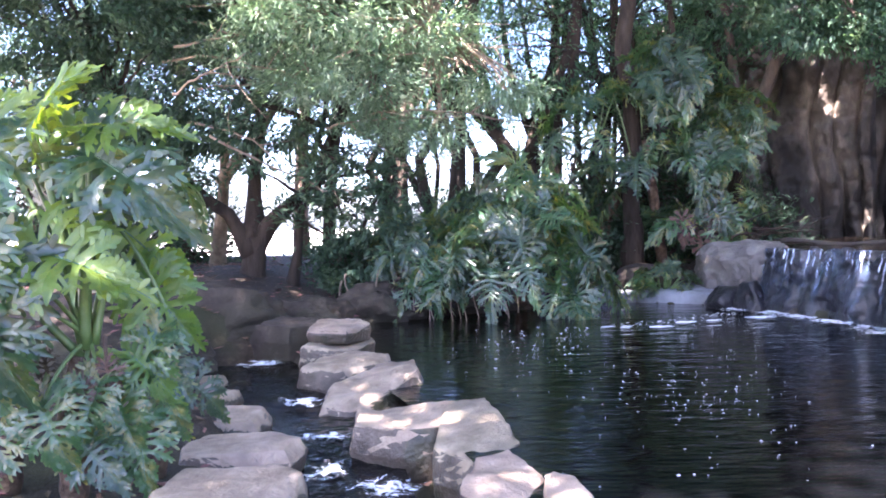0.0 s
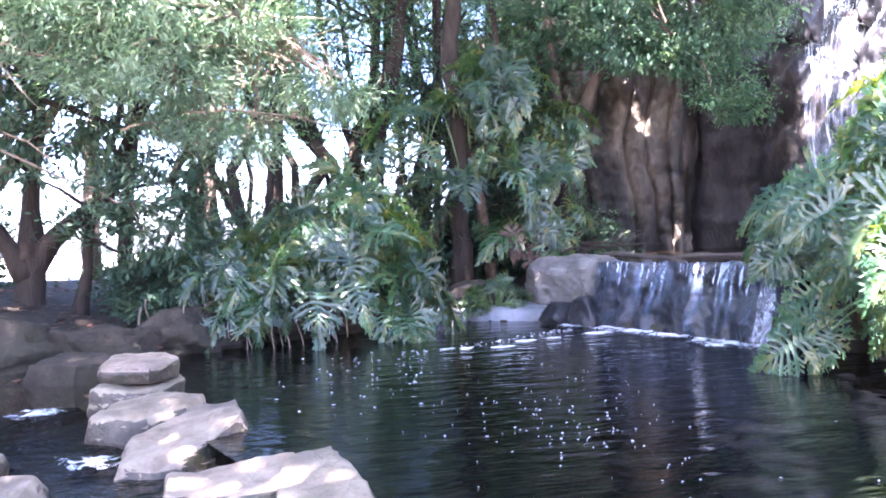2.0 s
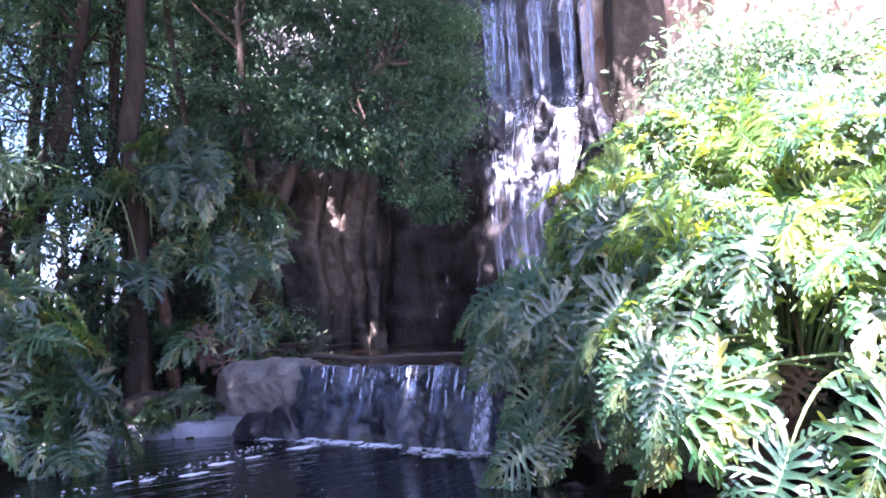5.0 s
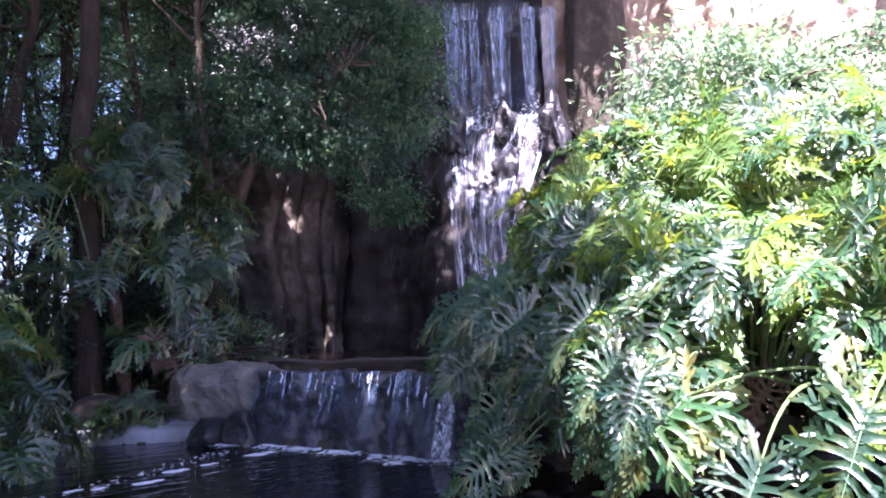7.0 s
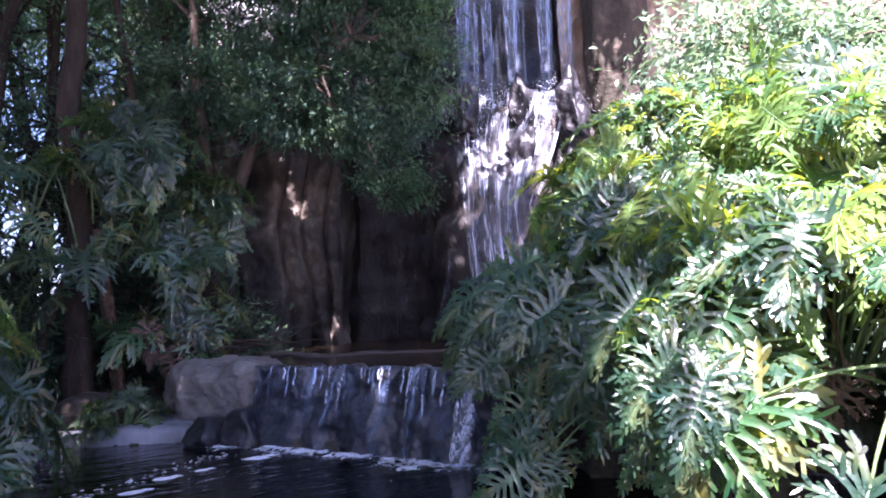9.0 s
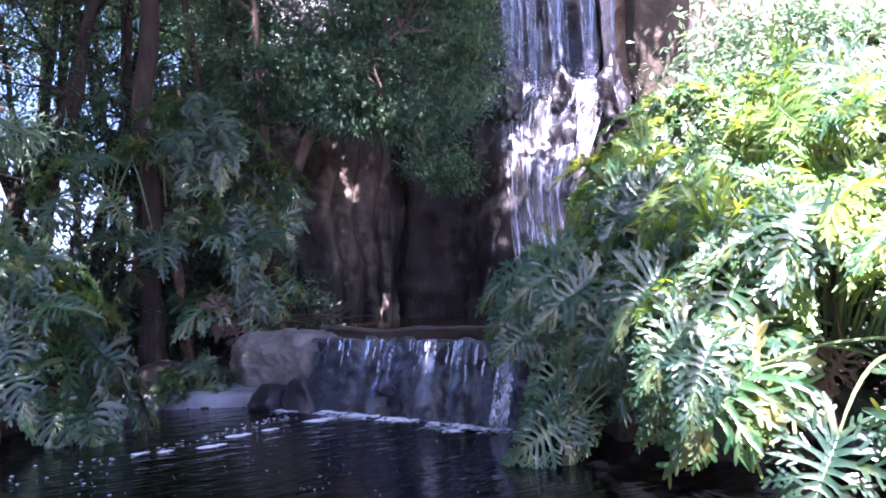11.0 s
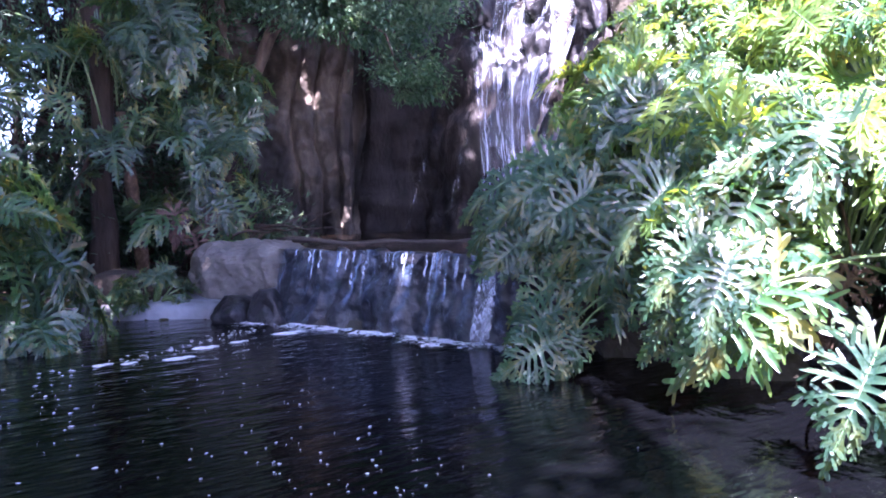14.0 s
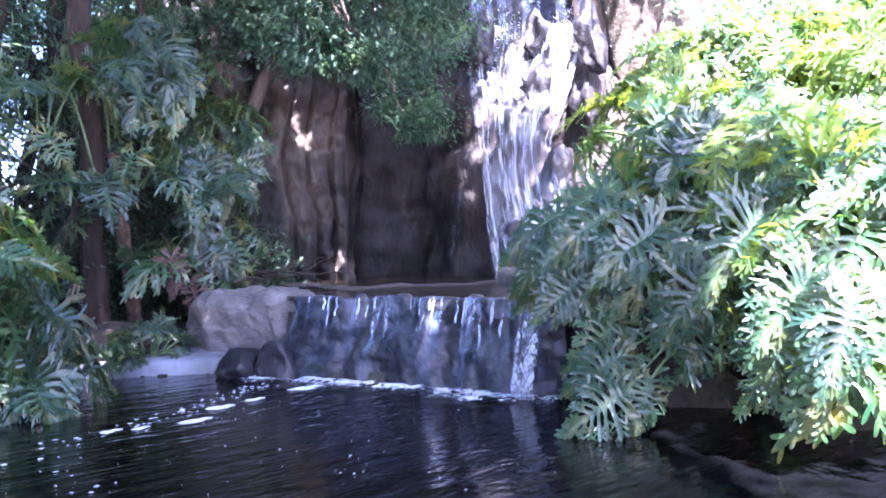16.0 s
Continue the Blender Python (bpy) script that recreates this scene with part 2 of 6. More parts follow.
M_VEIL_HIGH = veil_material("high_fall_water", 0.54, 18.0, (0.42, 0.52, 0.74), (-2.8, -0.3, 0.30, 0.85), 0.10, 3.6)
M_VEIL_TRICKLE = veil_material("trickling_water", 0.20, 22.0, (0.30, 0.34, 0.44), None, 0.0, 3.0)
M_CASCADE = veil_material("cascade_water", 0.46, 15.0, (0.70, 0.76, 0.90), None, 0.05, 3.2)


def foam_material(name):
    """Broken foam: white bubbles with clear gaps, thinning towards the rim (UV: 0 at the rim, 1 at the core)."""
    m = bpy.data.materials.new(name)
    m.use_nodes = True
    n, l = m.node_tree.nodes, m.node_tree.links
    b = n["Principled BSDF"]
    b.inputs["Base Color"].default_value, b.inputs["Roughness"].default_value = (0.72, 0.77, 0.85, 1), 0.5
    co, no, uv, sp, ad, mr = (n.new("ShaderNode" + k) for k in ("TexCoord", "TexNoise", "UVMap", "SeparateXYZ", "Math", "MapRange"))
    no.inputs["Scale"].default_value, no.inputs["Detail"].default_value, no.inputs["Roughness"].default_value = 9.0, 9, 0.7
    no.inputs["Distortion"].default_value = 1.2
    l.new(co.outputs["Object"], no.inputs["Vector"]), l.new(uv.outputs[0], sp.inputs[0])
    ad.operation = "MULTIPLY_ADD"
    ad.inputs[1].default_value = 0.34
    l.new(sp.outputs[0], ad.inputs[0]), l.new(no.outputs[0], ad.inputs[2])
    mr.inputs[1].default_value, mr.inputs[2].default_value = 0.66, 0.80
    l.new(ad.outputs[0], mr.inputs[0])
    tp, ms = n.new("ShaderNodeBsdfTransparent"), n.new("ShaderNodeMixShader")
    l.new(mr.outputs[0], ms.inputs[0]), l.new(tp.outputs[0], ms.inputs[1]), l.new(b.outputs[0], ms.inputs[2])
    l.new(ms.outputs[0], n["Material Output"].inputs[0])
    return m


M_FOAM_PATCH = foam_material("broken_foam")
M_FOAM = surface("white_foam", [(0.3, (0.66, 0.70, 0.76)), (0.7, (0.86, 0.88, 0.90))], 20.0, 0.6, 0.8, 60)

# ---------------------------------------------------------------- helpers of this scene


def mesh_of(name, verts, faces, mats=(), smooth=True, mat_index=None, uvs=None):
    me = bpy.data.meshes.new(name)
    me.from_pydata([tuple(v) for v in verts], [], [tuple(f) for f in faces])
    for m in mats:
        me.materials.append(m)
    if mat_index is not None:
        me.polygons.foreach_set("material_index", mat_index)
    if smooth:
        me.polygons.foreach_set("use_smooth", [True] * len(me.polygons))
    if uvs is not None:
        layer = me.uv_layers.new(name="UVMap")
        for lp in me.loops:
            layer.data[lp.index].uv = uvs[lp.vertex_index]
    me.update()
    return me


def part(name, me, parent, label="", m=None):
    """Links a mesh as one object under a thing or a part."""
    ob = new(name, me)
    ob.parent = parent
    if m is not None:
        ob.matrix_local = m
    return tagged(ob, label)


def thing(name, label, category, at=(0, 0, 0), group="", kind="", data=None):
    ob = new(name, data)
    ob.location = at
    return tagged(ob, label, category, group, kind)


def tube(points, radii, sides=7, close=True):
    """Vertices and faces of a tapered tube along points."""
    pts = [Vector(p) for p in points]
    verts, faces = [], []
    side = Vector((1, 0, 0))
    for i, p in enumerate(pts):
        d = (pts[min(i + 1, len(pts) - 1)] - pts[max(i - 1, 0)]).normalized()
        side = side - d * side.dot(d)
        if side.length < 1e-4:
            side = d.orthogonal()
        side.normalize()
        up = d.cross(side)
        for k in range(sides):
            a = 2 * math.pi * k / sides
            verts.append(p + radii[i] * (math.cos(a) * side + math.sin(a) * up))
    for i in range(len(pts) - 1):
        for k in range(sides):
            a, b = i * sides + k, i * sides + (k + 1) % sides
            faces.append((a, b, b + sides, a + sides))
    if close:
        faces.append(tuple(range(sides))[::-1])
        faces.append(tuple(range((len(pts) - 1) * sides, len(pts) * sides)))
    return verts, faces


def joined(pieces):
    verts, faces = [], []
    for v, f in pieces:
        o = len(verts)
        verts += list(v)
        faces += [tuple(i + o for i in q) for q in f]
    return verts, faces


def wobble(p, scale, amp):
    p = Vector(p)
    return amp * Vector((noise.noise(p * scale + Vector((11, 0, 0))), noise.noise(p * scale + Vector((0, 23, 0))), noise.noise(p * scale + Vector((0, 0, 37)))))


def rock_mesh(size, seed, cuts=9, flat_top=None, sub=4, rough=0.10, bias=0.62):
    """A worn angular rock: a ball cut by planes, then roughened. It stands with its middle at the origin."""
    r = random.Random(seed)
    bm = bmesh.new()
    bmesh.ops.create_icosphere(bm, subdivisions=sub, radius=1.0)
    planes = []
    for _ in range(cuts):
        d = Vector((r.gauss(0, 1), r.gauss(0, 1), r.gauss(0, 0.55))).normalized()
        planes.append((d, r.uniform(bias, 0.92)))
    if flat_top is not None:
        planes.append((Vector((r.uniform(-0.10, 0.10), r.uniform(-0.10, 0.10), 1)).normalized(), flat_top))
    off = Vector((seed * 3.1, seed * 1.7, seed * 0.9))
    for v in bm.verts:
        p = v.co.copy()
        for d, k in planes:
            s = p.dot(d)
            if s > k:
                p -= d * (s - k) * 0.94
        p += p.normalized() * (rough * noise.fractal(p * 1.6 + off, 0.9, 2.1, 4) + 0.03 * noise.noise(p * 7 + off))
        v.co = Vector((p.x * size[0], p.y * size[1], p.z * size[2]))
    me = bpy.data.meshes.new("rock")
    bm.to_mesh(me)
    bm.free()
    me.polygons.foreach_set("use_smooth", [True] * len(me.polygons))
    return me


def rock(name, label, at, size, seed, material, turn=0, category="rock", group="", **kw):
    me = rock_mesh(size, seed, **kw)
    me.materials.append(material)
    ob = thing(name, label, category, at, group, data=me)
    ob.rotation_euler = (0, 0, radians(turn))
    return ob


def slab(name, label, outline, tops, bottom, seed, material, category="boulder", group="", shrink=0.93, bevel=0.018, rough=0.034):
    """A worn block over a plan outline; tops: the height at each corner. Its sides run down to bottom, a little outwards."""
    r = random.Random(seed)
    n = len(outline)
    cx, cy = sum(p[0] for p in outline) / n, sum(p[1] for p in outline) / n
    mz = (max(tops) + bottom) / 2
    bm = bmesh.new()
    for (x, y), z in zip(outline, tops):
        bm.verts.new((cx + (x - cx) * shrink + r.gauss(0, .015) - cx, cy + (y - cy) * shrink + r.gauss(0, .015) - cy, z - mz))
        k = r.uniform(1.0, 1.08)
        bm.verts.new(((x - cx) * k, (y - cy) * k, z - 0.35 * (z - bottom) - mz))
        bm.verts.new(((x - cx) * 0.94, (y - cy) * 0.94, bottom - mz))
    made = bmesh.ops.convex_hull(bm, input=bm.verts[:])
    loose = [v for v in bm.verts if not v.link_faces]
    bmesh.ops.delete(bm, geom=loose, context="VERTS")
    bmesh.ops.dissolve_limit(bm, angle_limit=radians(9), verts=bm.verts[:], edges=bm.edges[:])
    bmesh.ops.bevel(bm, geom=bm.edges[:], offset=bevel, segments=2, profile=0.6, affect="EDGES", clamp_overlap=True)
    bmesh.ops.triangulate(bm, faces=bm.faces[:])
    for _ in range(4):
        far = [e for e in bm.edges if e.calc_length() > 0.06]
        if not far:
            break
        bmesh.ops.subdivide_edges(bm, edges=far, cuts=1, use_grid_fill=False)
        bmesh.ops.triangulate(bm, faces=bm.faces[:])
    bm.normal_update()
    off = Vector((seed * 1.3, seed * 0.7, seed * 2.1))
    for v in bm.verts:
        p = v.co * 1.0
        v.co += v.normal * (rough * noise.fractal(p * 2.2 + off, 0.8, 2.1, 4) + 0.30 * rough * noise.noise(p * 12 + off) + 0.9 * rough * (abs(noise.noise(p * 2.6 + off)) - 0.2))
    me = bpy.data.meshes.new("rock")
    bm.to_mesh(me)
    bm.free()
    me.polygons.foreach_set("use_smooth", [True] * len(me.polygons))
    me.set_sharp_from_angle(angle=radians(24))
    me.materials.append(material)
    # steep faces below the top edge take the darker side material
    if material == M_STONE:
        me.materials.append(M_STONESIDE)
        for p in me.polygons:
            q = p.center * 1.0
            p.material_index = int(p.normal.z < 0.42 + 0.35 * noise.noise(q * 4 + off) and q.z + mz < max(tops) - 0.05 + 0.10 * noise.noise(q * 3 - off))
    return thing(name, label, category, (cx, cy, mz), group, data=me)


def inside(px, py, poly):
    res = np.zeros(px.shape, bool)
    n = len(poly)
    for i in range(n):
        (x1, y1), (x2, y2) = poly[i], poly[(i + 1) % n]
        c = ((y1 > py) != (y2 > py)) & (px < (x2 - x1) * (py - y1) / (y2 - y1 + 1e-12) + x1)
        res ^= c
    return res


def away(px, py, line, closed):
    best = np.full(px.shape, 1e9)
    n = len(line)
    for i in range(n if closed else n - 1):
        (x1, y1), (x2, y2) = line[i], line[(i + 1) % n]
        dx, dy = x2 - x1, y2 - y1
        u = np.clip(((px - x1) * dx + (py - y1) * dy) / (dx * dx + dy * dy), 0, 1)
        best = np.minimum(best, np.hypot(px - x1 - u * dx, py - y1 - u * dy))
    return best


def smooth01(a):
    a = np.clip(a, 0, 1)
    return a * a * (3 - 2 * a)


# ---------------------------------------------------------------- ground and water
POND = [(1.7, 2.1), (1.2, 2.8), (0.9, 3.6), (0.75, 4.5), (0.45, 5.6), (0.25, 6.7), (-0.35, 8.2), (-1.0, 9.5), (-1.7, 11.2), (-1.5, 13.2), (0.8, 14.2), (2.8, 15.1),
        (4.0, 14.3), (4.5, 13.4), (5.5, 10.4), (6.3, 9.3), (6.9, 7.6), (6.9, 5.2), (6.6, 3.6), (5.6, 2.4), (4.4, 1.8), (3.3, 1.6), (2.4, 1.7)]
STREAM = [(-0.55, 3.4), (-0.72, 4.8), (-0.92, 5.8), (-1.12, 6.9), (-1.5, 8.0), (-2.1, 9.0), (-2.6, 9.9)]
POOL = [(4.75, 13.6), (5.75, 10.3), (7.0, 9.8), (10.5, 12.5), (13.5, 15.0), (11.5, 18.0), (9.0, 20.5), (7.0, 20.0), (5.6, 15.2)]

KERB = [(2.3, 15.35), (2.8, 15.08), (3.4, 14.78), (3.9, 14.42), (4.2, 14.1)]


def height(x, y):
    h = 0.10 + 0.45 * smooth01(away(x, y, POND, True) / 3.0)
    near = smooth01((9.0 - y) / 3.0) * smooth01((3.5 - x) / 1.0)
    h = h * (1 - near) + (-0.06) * near
    h = np.where((x > 0.25) & (y < 4.7), np.maximum(h, 0.05), h)
    h = h + 0.25 * smooth01((-2.2 - x) / 1.6) * smooth01((y - 3) / 2)
    h = h + 0.9 * smooth01((x - 7.3) / 2.5) * smooth01((y - 2.0) / 3) * smooth01((14 - y) / 3)
    bumps = 0.05 * np.sin(2.1 * x + 1.3 * np.sin(1.7 * y)) * np.sin(1.9 * y + 0.7)
    h = h + bumps * smooth01((away(x, y, POND, True) - 0.2) / 0.8)
    h = np.where(away(x, y, KERB, False) < 0.75, np.minimum(h, 0.02), h)
    h = np.where((y > 4.9) & (y < 9.6) & (x > -1.3) & (x < 0.7), np.minimum(h, -0.36), h)
    s = away(x, y, STREAM, False)
    h = np.where(s < 1.0, np.minimum(h, -0.52 + 0.62 * smooth01((s - 0.25) / 0.6)), h)
    p = inside(x, y, POND)
    h = np.where(p, -np.minimum(0.8, 0.10 + 0.9 * away(x, y, POND, True)), h)
    u = inside(x, y, POOL)
    return np.where(u, 0.74, h)


def ground():
    def axis(lo, hi, step, out):
        a = list(np.arange(lo, hi + 1e-6, step))
        g = step
        while a[-1] < out:
            g *= 1.35
            a.append(a[-1] + g)
        g = step
        while a[0] > -out:
            g *= 1.35
            a.insert(0, a[0] - g)
        return np.array(a)
    xs, ys = axis(-8, 15, 0.16, 1500), axis(-2, 22, 0.16, 1500)
    gx, gy = np.meshgrid(xs, ys)
    gz = height(gx, gy)
    nx, ny = len(xs), len(ys)
    verts = np.stack([gx.ravel(), gy.ravel(), gz.ravel()], 1)
    i = np.arange(nx * ny).reshape(ny, nx)
    faces = np.stack([i[:-1, :-1].ravel(), i[:-1, 1:].ravel(), i[1:, 1:].ravel(), i[1:, :-1].ravel()], 1)
    cy = gy[:-1, :-1].ravel()
    cx = gx[:-1, :-1].ravel()
    far = (cy > 21.5) | (cx < -9.5)
    me = mesh_of("ground", verts, faces, (M_SOIL, M_PAVE), True, far.astype(int))
    thing("ground", "dark leaf litter soil banks round the pond", "ground", kind="structure", data=me)


def flat_sheet(name, poly, z, material, label):
    bm = bmesh.new()
    bm.faces.new([bm.verts.new((x, y, z)) for x, y in poly])
    bmesh.ops.triangulate(bm, faces=bm.faces[:])
    me = bpy.data.meshes.new(name)
    bm.to_mesh(me)
    bm.free()
    me.materials.append(material)
    return thing(name, label, "water", kind="structure", data=me)


ground()
flat_sheet("water", [(1.0, 2.2), (0.35, 4.5), (0.1, 5.6), (-0.2, 6.7), (-0.75, 8.2), (-1.35, 9.5), (-2.1, 11.2), (-1.9, 13.8), (0.8, 14.8), (2.8, 15.4),
                     (4.3, 14.6), (4.9, 13.5), (5.9, 10.5), (6.8, 9.4), (7.4, 7.6), (7.4, 5.2), (7.0, 3.2), (5.9, 1.9), (3.8, 1.2), (2.0, 1.3)], 0.0, M_POND, "dark rippled pond water with white glints")
flat_sheet("upper_pool", POOL, 0.93, M_POOL, "shallow brown pool above the low waterfall")


def stream():
    pts = [Vector((x, y, 0)) for x, y in STREAM]
    verts, faces, n = [], [], 48
    for k in range(n + 1):
        u = k / n * (len(pts) - 1)
        i = min(int(u), len(pts) - 2)
        p = pts[i].lerp(pts[i + 1], u - i)
        d = (pts[i + 1] - pts[i]).normalized()
        s = Vector((d.y, -d.x, 0))
        z = -0.26 + 0.10 * smooth01((p.y - 6.2) / 0.8) + 0.10 * smooth01((p.y - 8.2) / 0.8)
        for j in range(9):
            w = (j - 4) / 4 * 0.62
            q = p + s * w
            verts.append((q.x, q.y, z + 0.025 * noise.noise(q * 5)))
        if k:
            a = (k - 1) * 9
            faces += [(a + j, a + j + 1, a + j + 10, a + j + 9) for j in range(8)]
    thing("stream", "narrow stream of quick dark water between stones", "water", kind="structure", data=mesh_of("stream", verts, faces, (M_STREAM,)))


stream()

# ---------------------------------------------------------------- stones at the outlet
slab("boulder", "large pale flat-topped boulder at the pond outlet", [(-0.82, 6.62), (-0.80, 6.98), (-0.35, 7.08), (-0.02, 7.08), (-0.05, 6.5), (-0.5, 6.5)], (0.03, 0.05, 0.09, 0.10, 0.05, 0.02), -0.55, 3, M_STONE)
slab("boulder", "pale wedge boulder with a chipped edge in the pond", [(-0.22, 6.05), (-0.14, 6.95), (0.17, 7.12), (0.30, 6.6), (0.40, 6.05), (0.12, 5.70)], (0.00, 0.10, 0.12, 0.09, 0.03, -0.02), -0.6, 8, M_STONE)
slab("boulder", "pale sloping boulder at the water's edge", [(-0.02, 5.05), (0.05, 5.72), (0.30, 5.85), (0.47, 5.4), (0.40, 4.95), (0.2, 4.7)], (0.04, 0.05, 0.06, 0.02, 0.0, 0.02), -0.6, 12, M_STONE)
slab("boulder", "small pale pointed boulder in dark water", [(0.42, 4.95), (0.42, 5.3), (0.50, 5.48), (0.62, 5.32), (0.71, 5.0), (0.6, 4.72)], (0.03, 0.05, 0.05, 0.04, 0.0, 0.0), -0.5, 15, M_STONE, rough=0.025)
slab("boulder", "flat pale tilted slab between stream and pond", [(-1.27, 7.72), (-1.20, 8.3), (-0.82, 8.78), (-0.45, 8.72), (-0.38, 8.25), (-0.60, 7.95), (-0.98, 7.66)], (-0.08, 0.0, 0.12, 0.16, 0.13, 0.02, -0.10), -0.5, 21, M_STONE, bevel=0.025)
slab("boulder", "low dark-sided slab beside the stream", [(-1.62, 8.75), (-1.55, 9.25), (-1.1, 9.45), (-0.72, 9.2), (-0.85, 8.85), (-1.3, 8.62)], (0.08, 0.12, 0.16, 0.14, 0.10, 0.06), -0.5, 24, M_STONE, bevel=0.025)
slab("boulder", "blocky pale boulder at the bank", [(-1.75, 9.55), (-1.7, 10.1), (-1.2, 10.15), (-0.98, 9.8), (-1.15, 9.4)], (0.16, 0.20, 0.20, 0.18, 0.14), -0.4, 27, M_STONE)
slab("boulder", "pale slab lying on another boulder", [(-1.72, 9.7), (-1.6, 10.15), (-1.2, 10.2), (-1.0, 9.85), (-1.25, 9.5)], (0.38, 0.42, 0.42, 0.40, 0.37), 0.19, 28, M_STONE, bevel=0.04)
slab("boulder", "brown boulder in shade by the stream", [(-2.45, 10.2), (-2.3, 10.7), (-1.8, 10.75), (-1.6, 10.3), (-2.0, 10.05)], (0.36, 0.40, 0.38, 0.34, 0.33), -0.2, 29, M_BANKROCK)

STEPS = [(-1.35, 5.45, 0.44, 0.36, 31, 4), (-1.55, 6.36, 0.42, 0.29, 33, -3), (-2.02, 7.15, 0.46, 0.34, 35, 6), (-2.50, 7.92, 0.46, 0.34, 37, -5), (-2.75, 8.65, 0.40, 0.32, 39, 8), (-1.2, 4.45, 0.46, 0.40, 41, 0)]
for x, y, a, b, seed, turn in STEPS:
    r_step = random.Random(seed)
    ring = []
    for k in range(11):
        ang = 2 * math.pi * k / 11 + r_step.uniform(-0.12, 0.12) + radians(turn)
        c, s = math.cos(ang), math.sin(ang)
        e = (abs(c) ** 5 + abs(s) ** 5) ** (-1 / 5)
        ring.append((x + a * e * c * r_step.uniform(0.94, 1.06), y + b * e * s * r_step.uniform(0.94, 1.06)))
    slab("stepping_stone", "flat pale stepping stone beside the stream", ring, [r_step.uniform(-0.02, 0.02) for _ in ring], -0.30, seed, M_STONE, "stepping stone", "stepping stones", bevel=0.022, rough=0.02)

# rocks of the left bank
for x, y, z, sx, sy, sz, seed, turn in [(-3.35, 11.2, 0.08, 1.35, 0.8, 0.60, 51, 12), (-2.2, 12.2, 0.1, 0.9, 0.6, 0.42, 53, -20), (-4.6, 10.2, 0.3, 0.9, 0.8, 0.55, 55, 40), (-1.2, 13.4, 0.15, 0.8, 0.5, 0.45, 57, 10), (-3.1, 9.5, -0.02, 0.55, 0.5, 0.3, 59, 60)]:
    rock("bank_rock", "brown earth-stained rock on the shaded bank", (x, y, z), (sx, sy, sz), seed, M_BANKROCK, turn, "rock", "bank rocks", rough=0.27, cuts=10, bias=0.55, sub=5)

def roots():
    r = random.Random(77)
    for k in range(16):
        x = -1.9 + 2.6 * k / 15 + r.gauss(0, 0.08)
        a = Vector((x, 13.55 + r.gauss(0, 0.12), 0.62 + r.uniform(-0.1, 0.25)))
        b = a + Vector((r.gauss(0, 0.15), -0.35 + r.gauss(0, 0.1), -0.72))
        pts = [a.lerp(b, j / 8) + wobble(a.lerp(b, j / 8) + Vector((k, 0, 0)), 2.5, 0.07) - a for j in range(9)]
        v, f = tube(pts, [0.018 - 0.0013 * j for j in range(9)], 6)
        thing("root", "thin brown root hanging down the bank", "root", a, "roots of the bank", data=mesh_of("root", v, f, (M_STEM,)))


roots()


def litter():
    g = np.random.default_rng(12)
    n = 9000
    x, y = g.uniform(-7, 6.5, n), g.uniform(-1, 19, n)
    keep = ~inside(x, y, POND) & ~inside(x, y, POOL) & (away(x, y, STREAM, False) > 0.7) & (away(x, y, KERB, False) > 0.8)
    x, y = x[keep], y[keep]
    n = len(x)
    z, a, s = height(x, y) + 0.012, g.uniform(0, 6.28, n), g.uniform(0.03, 0.075, n)
    cx, cy = np.cos(a) * s, np.sin(a) * s
    t = g.uniform(0, 0.03, (4, n))
    v = np.stack([np.stack([x + cx, y + cy, z + t[0]], 1), np.stack([x - cy * 0.4, y + cx * 0.4, z + t[1]], 1), np.stack([x - cx, y - cy, z + t[2]], 1), np.stack([x + cy * 0.4, y - cx * 0.4, z + t[3]], 1)], 1).reshape(-1, 3)
    me = mesh_of("leaf_litter", v, np.arange(4 * n).reshape(n, 4), (M_LITTER,), False)
    thing("leaf_litter", "brown fallen leaves scattered over the banks", "fallen leaves", kind="stuff", data=me)


litter()

# rock and kerb beside the low fall
slab("rock", "flat-topped grey rock beside the low waterfall", [(4.2, 14.65), (4.15, 15.25), (4.9, 15.0), (5.3, 14.2), (5.12, 13.45), (4.62, 13.75)], (0.80, 0.92, 1.02, 1.06, 1.0, 0.84), -0.2, 61, M_GREYROCK, "rock", bevel=0.09, rough=0.07)
rock("rock", "dark wet rock at the foot of the fall", (4.22, 13.9, 0.05), (0.46, 0.32, 0.30), 63, M_WET, 35, "rock")
rock("rock", "black wet rock at the edge of the fall", (4.50, 13.50, 0.10), (0.42, 0.36, 0.34), 62, M_WET, 80, "rock", rough=0.2, cuts=14, bias=0.5)
rock("rock", "brown rock under the overhanging leaves", (3.2, 15.4, 0.3), (0.7, 0.4, 0.35), 65, M_BANKROCK, 5, "rock")


def kerb():
    line = KERB
    verts, faces = [], []
    for i, (x, y) in enumerate(line):
        a, b = line[max(i - 1, 0)], line[min(i + 1, len(line) - 1)]
        d = Vector((b[0] - a[0], b[1] - a[1], 0)).normalized()
        s = Vector((-d.y, d.x, 0))
        for w, z in ((0, -0.3), (0, 0.12), (0.03, 0.17), (0.09, 0.20), (0.75, 0.30), (0.85, -0.1)):
            verts.append((x + s.x * w, y + s.y * w, z))
    for i in range(len(line) - 1):
        for k in range(5):
            a = i * 6 + k
            faces.append((a, a + 6, a + 7, a + 1))
    thing("kerb", "low pale concrete ledge at the water's edge", "kerb", kind="structure", data=mesh_of("kerb", verts, faces, (M_LEDGE,)))


kerb()

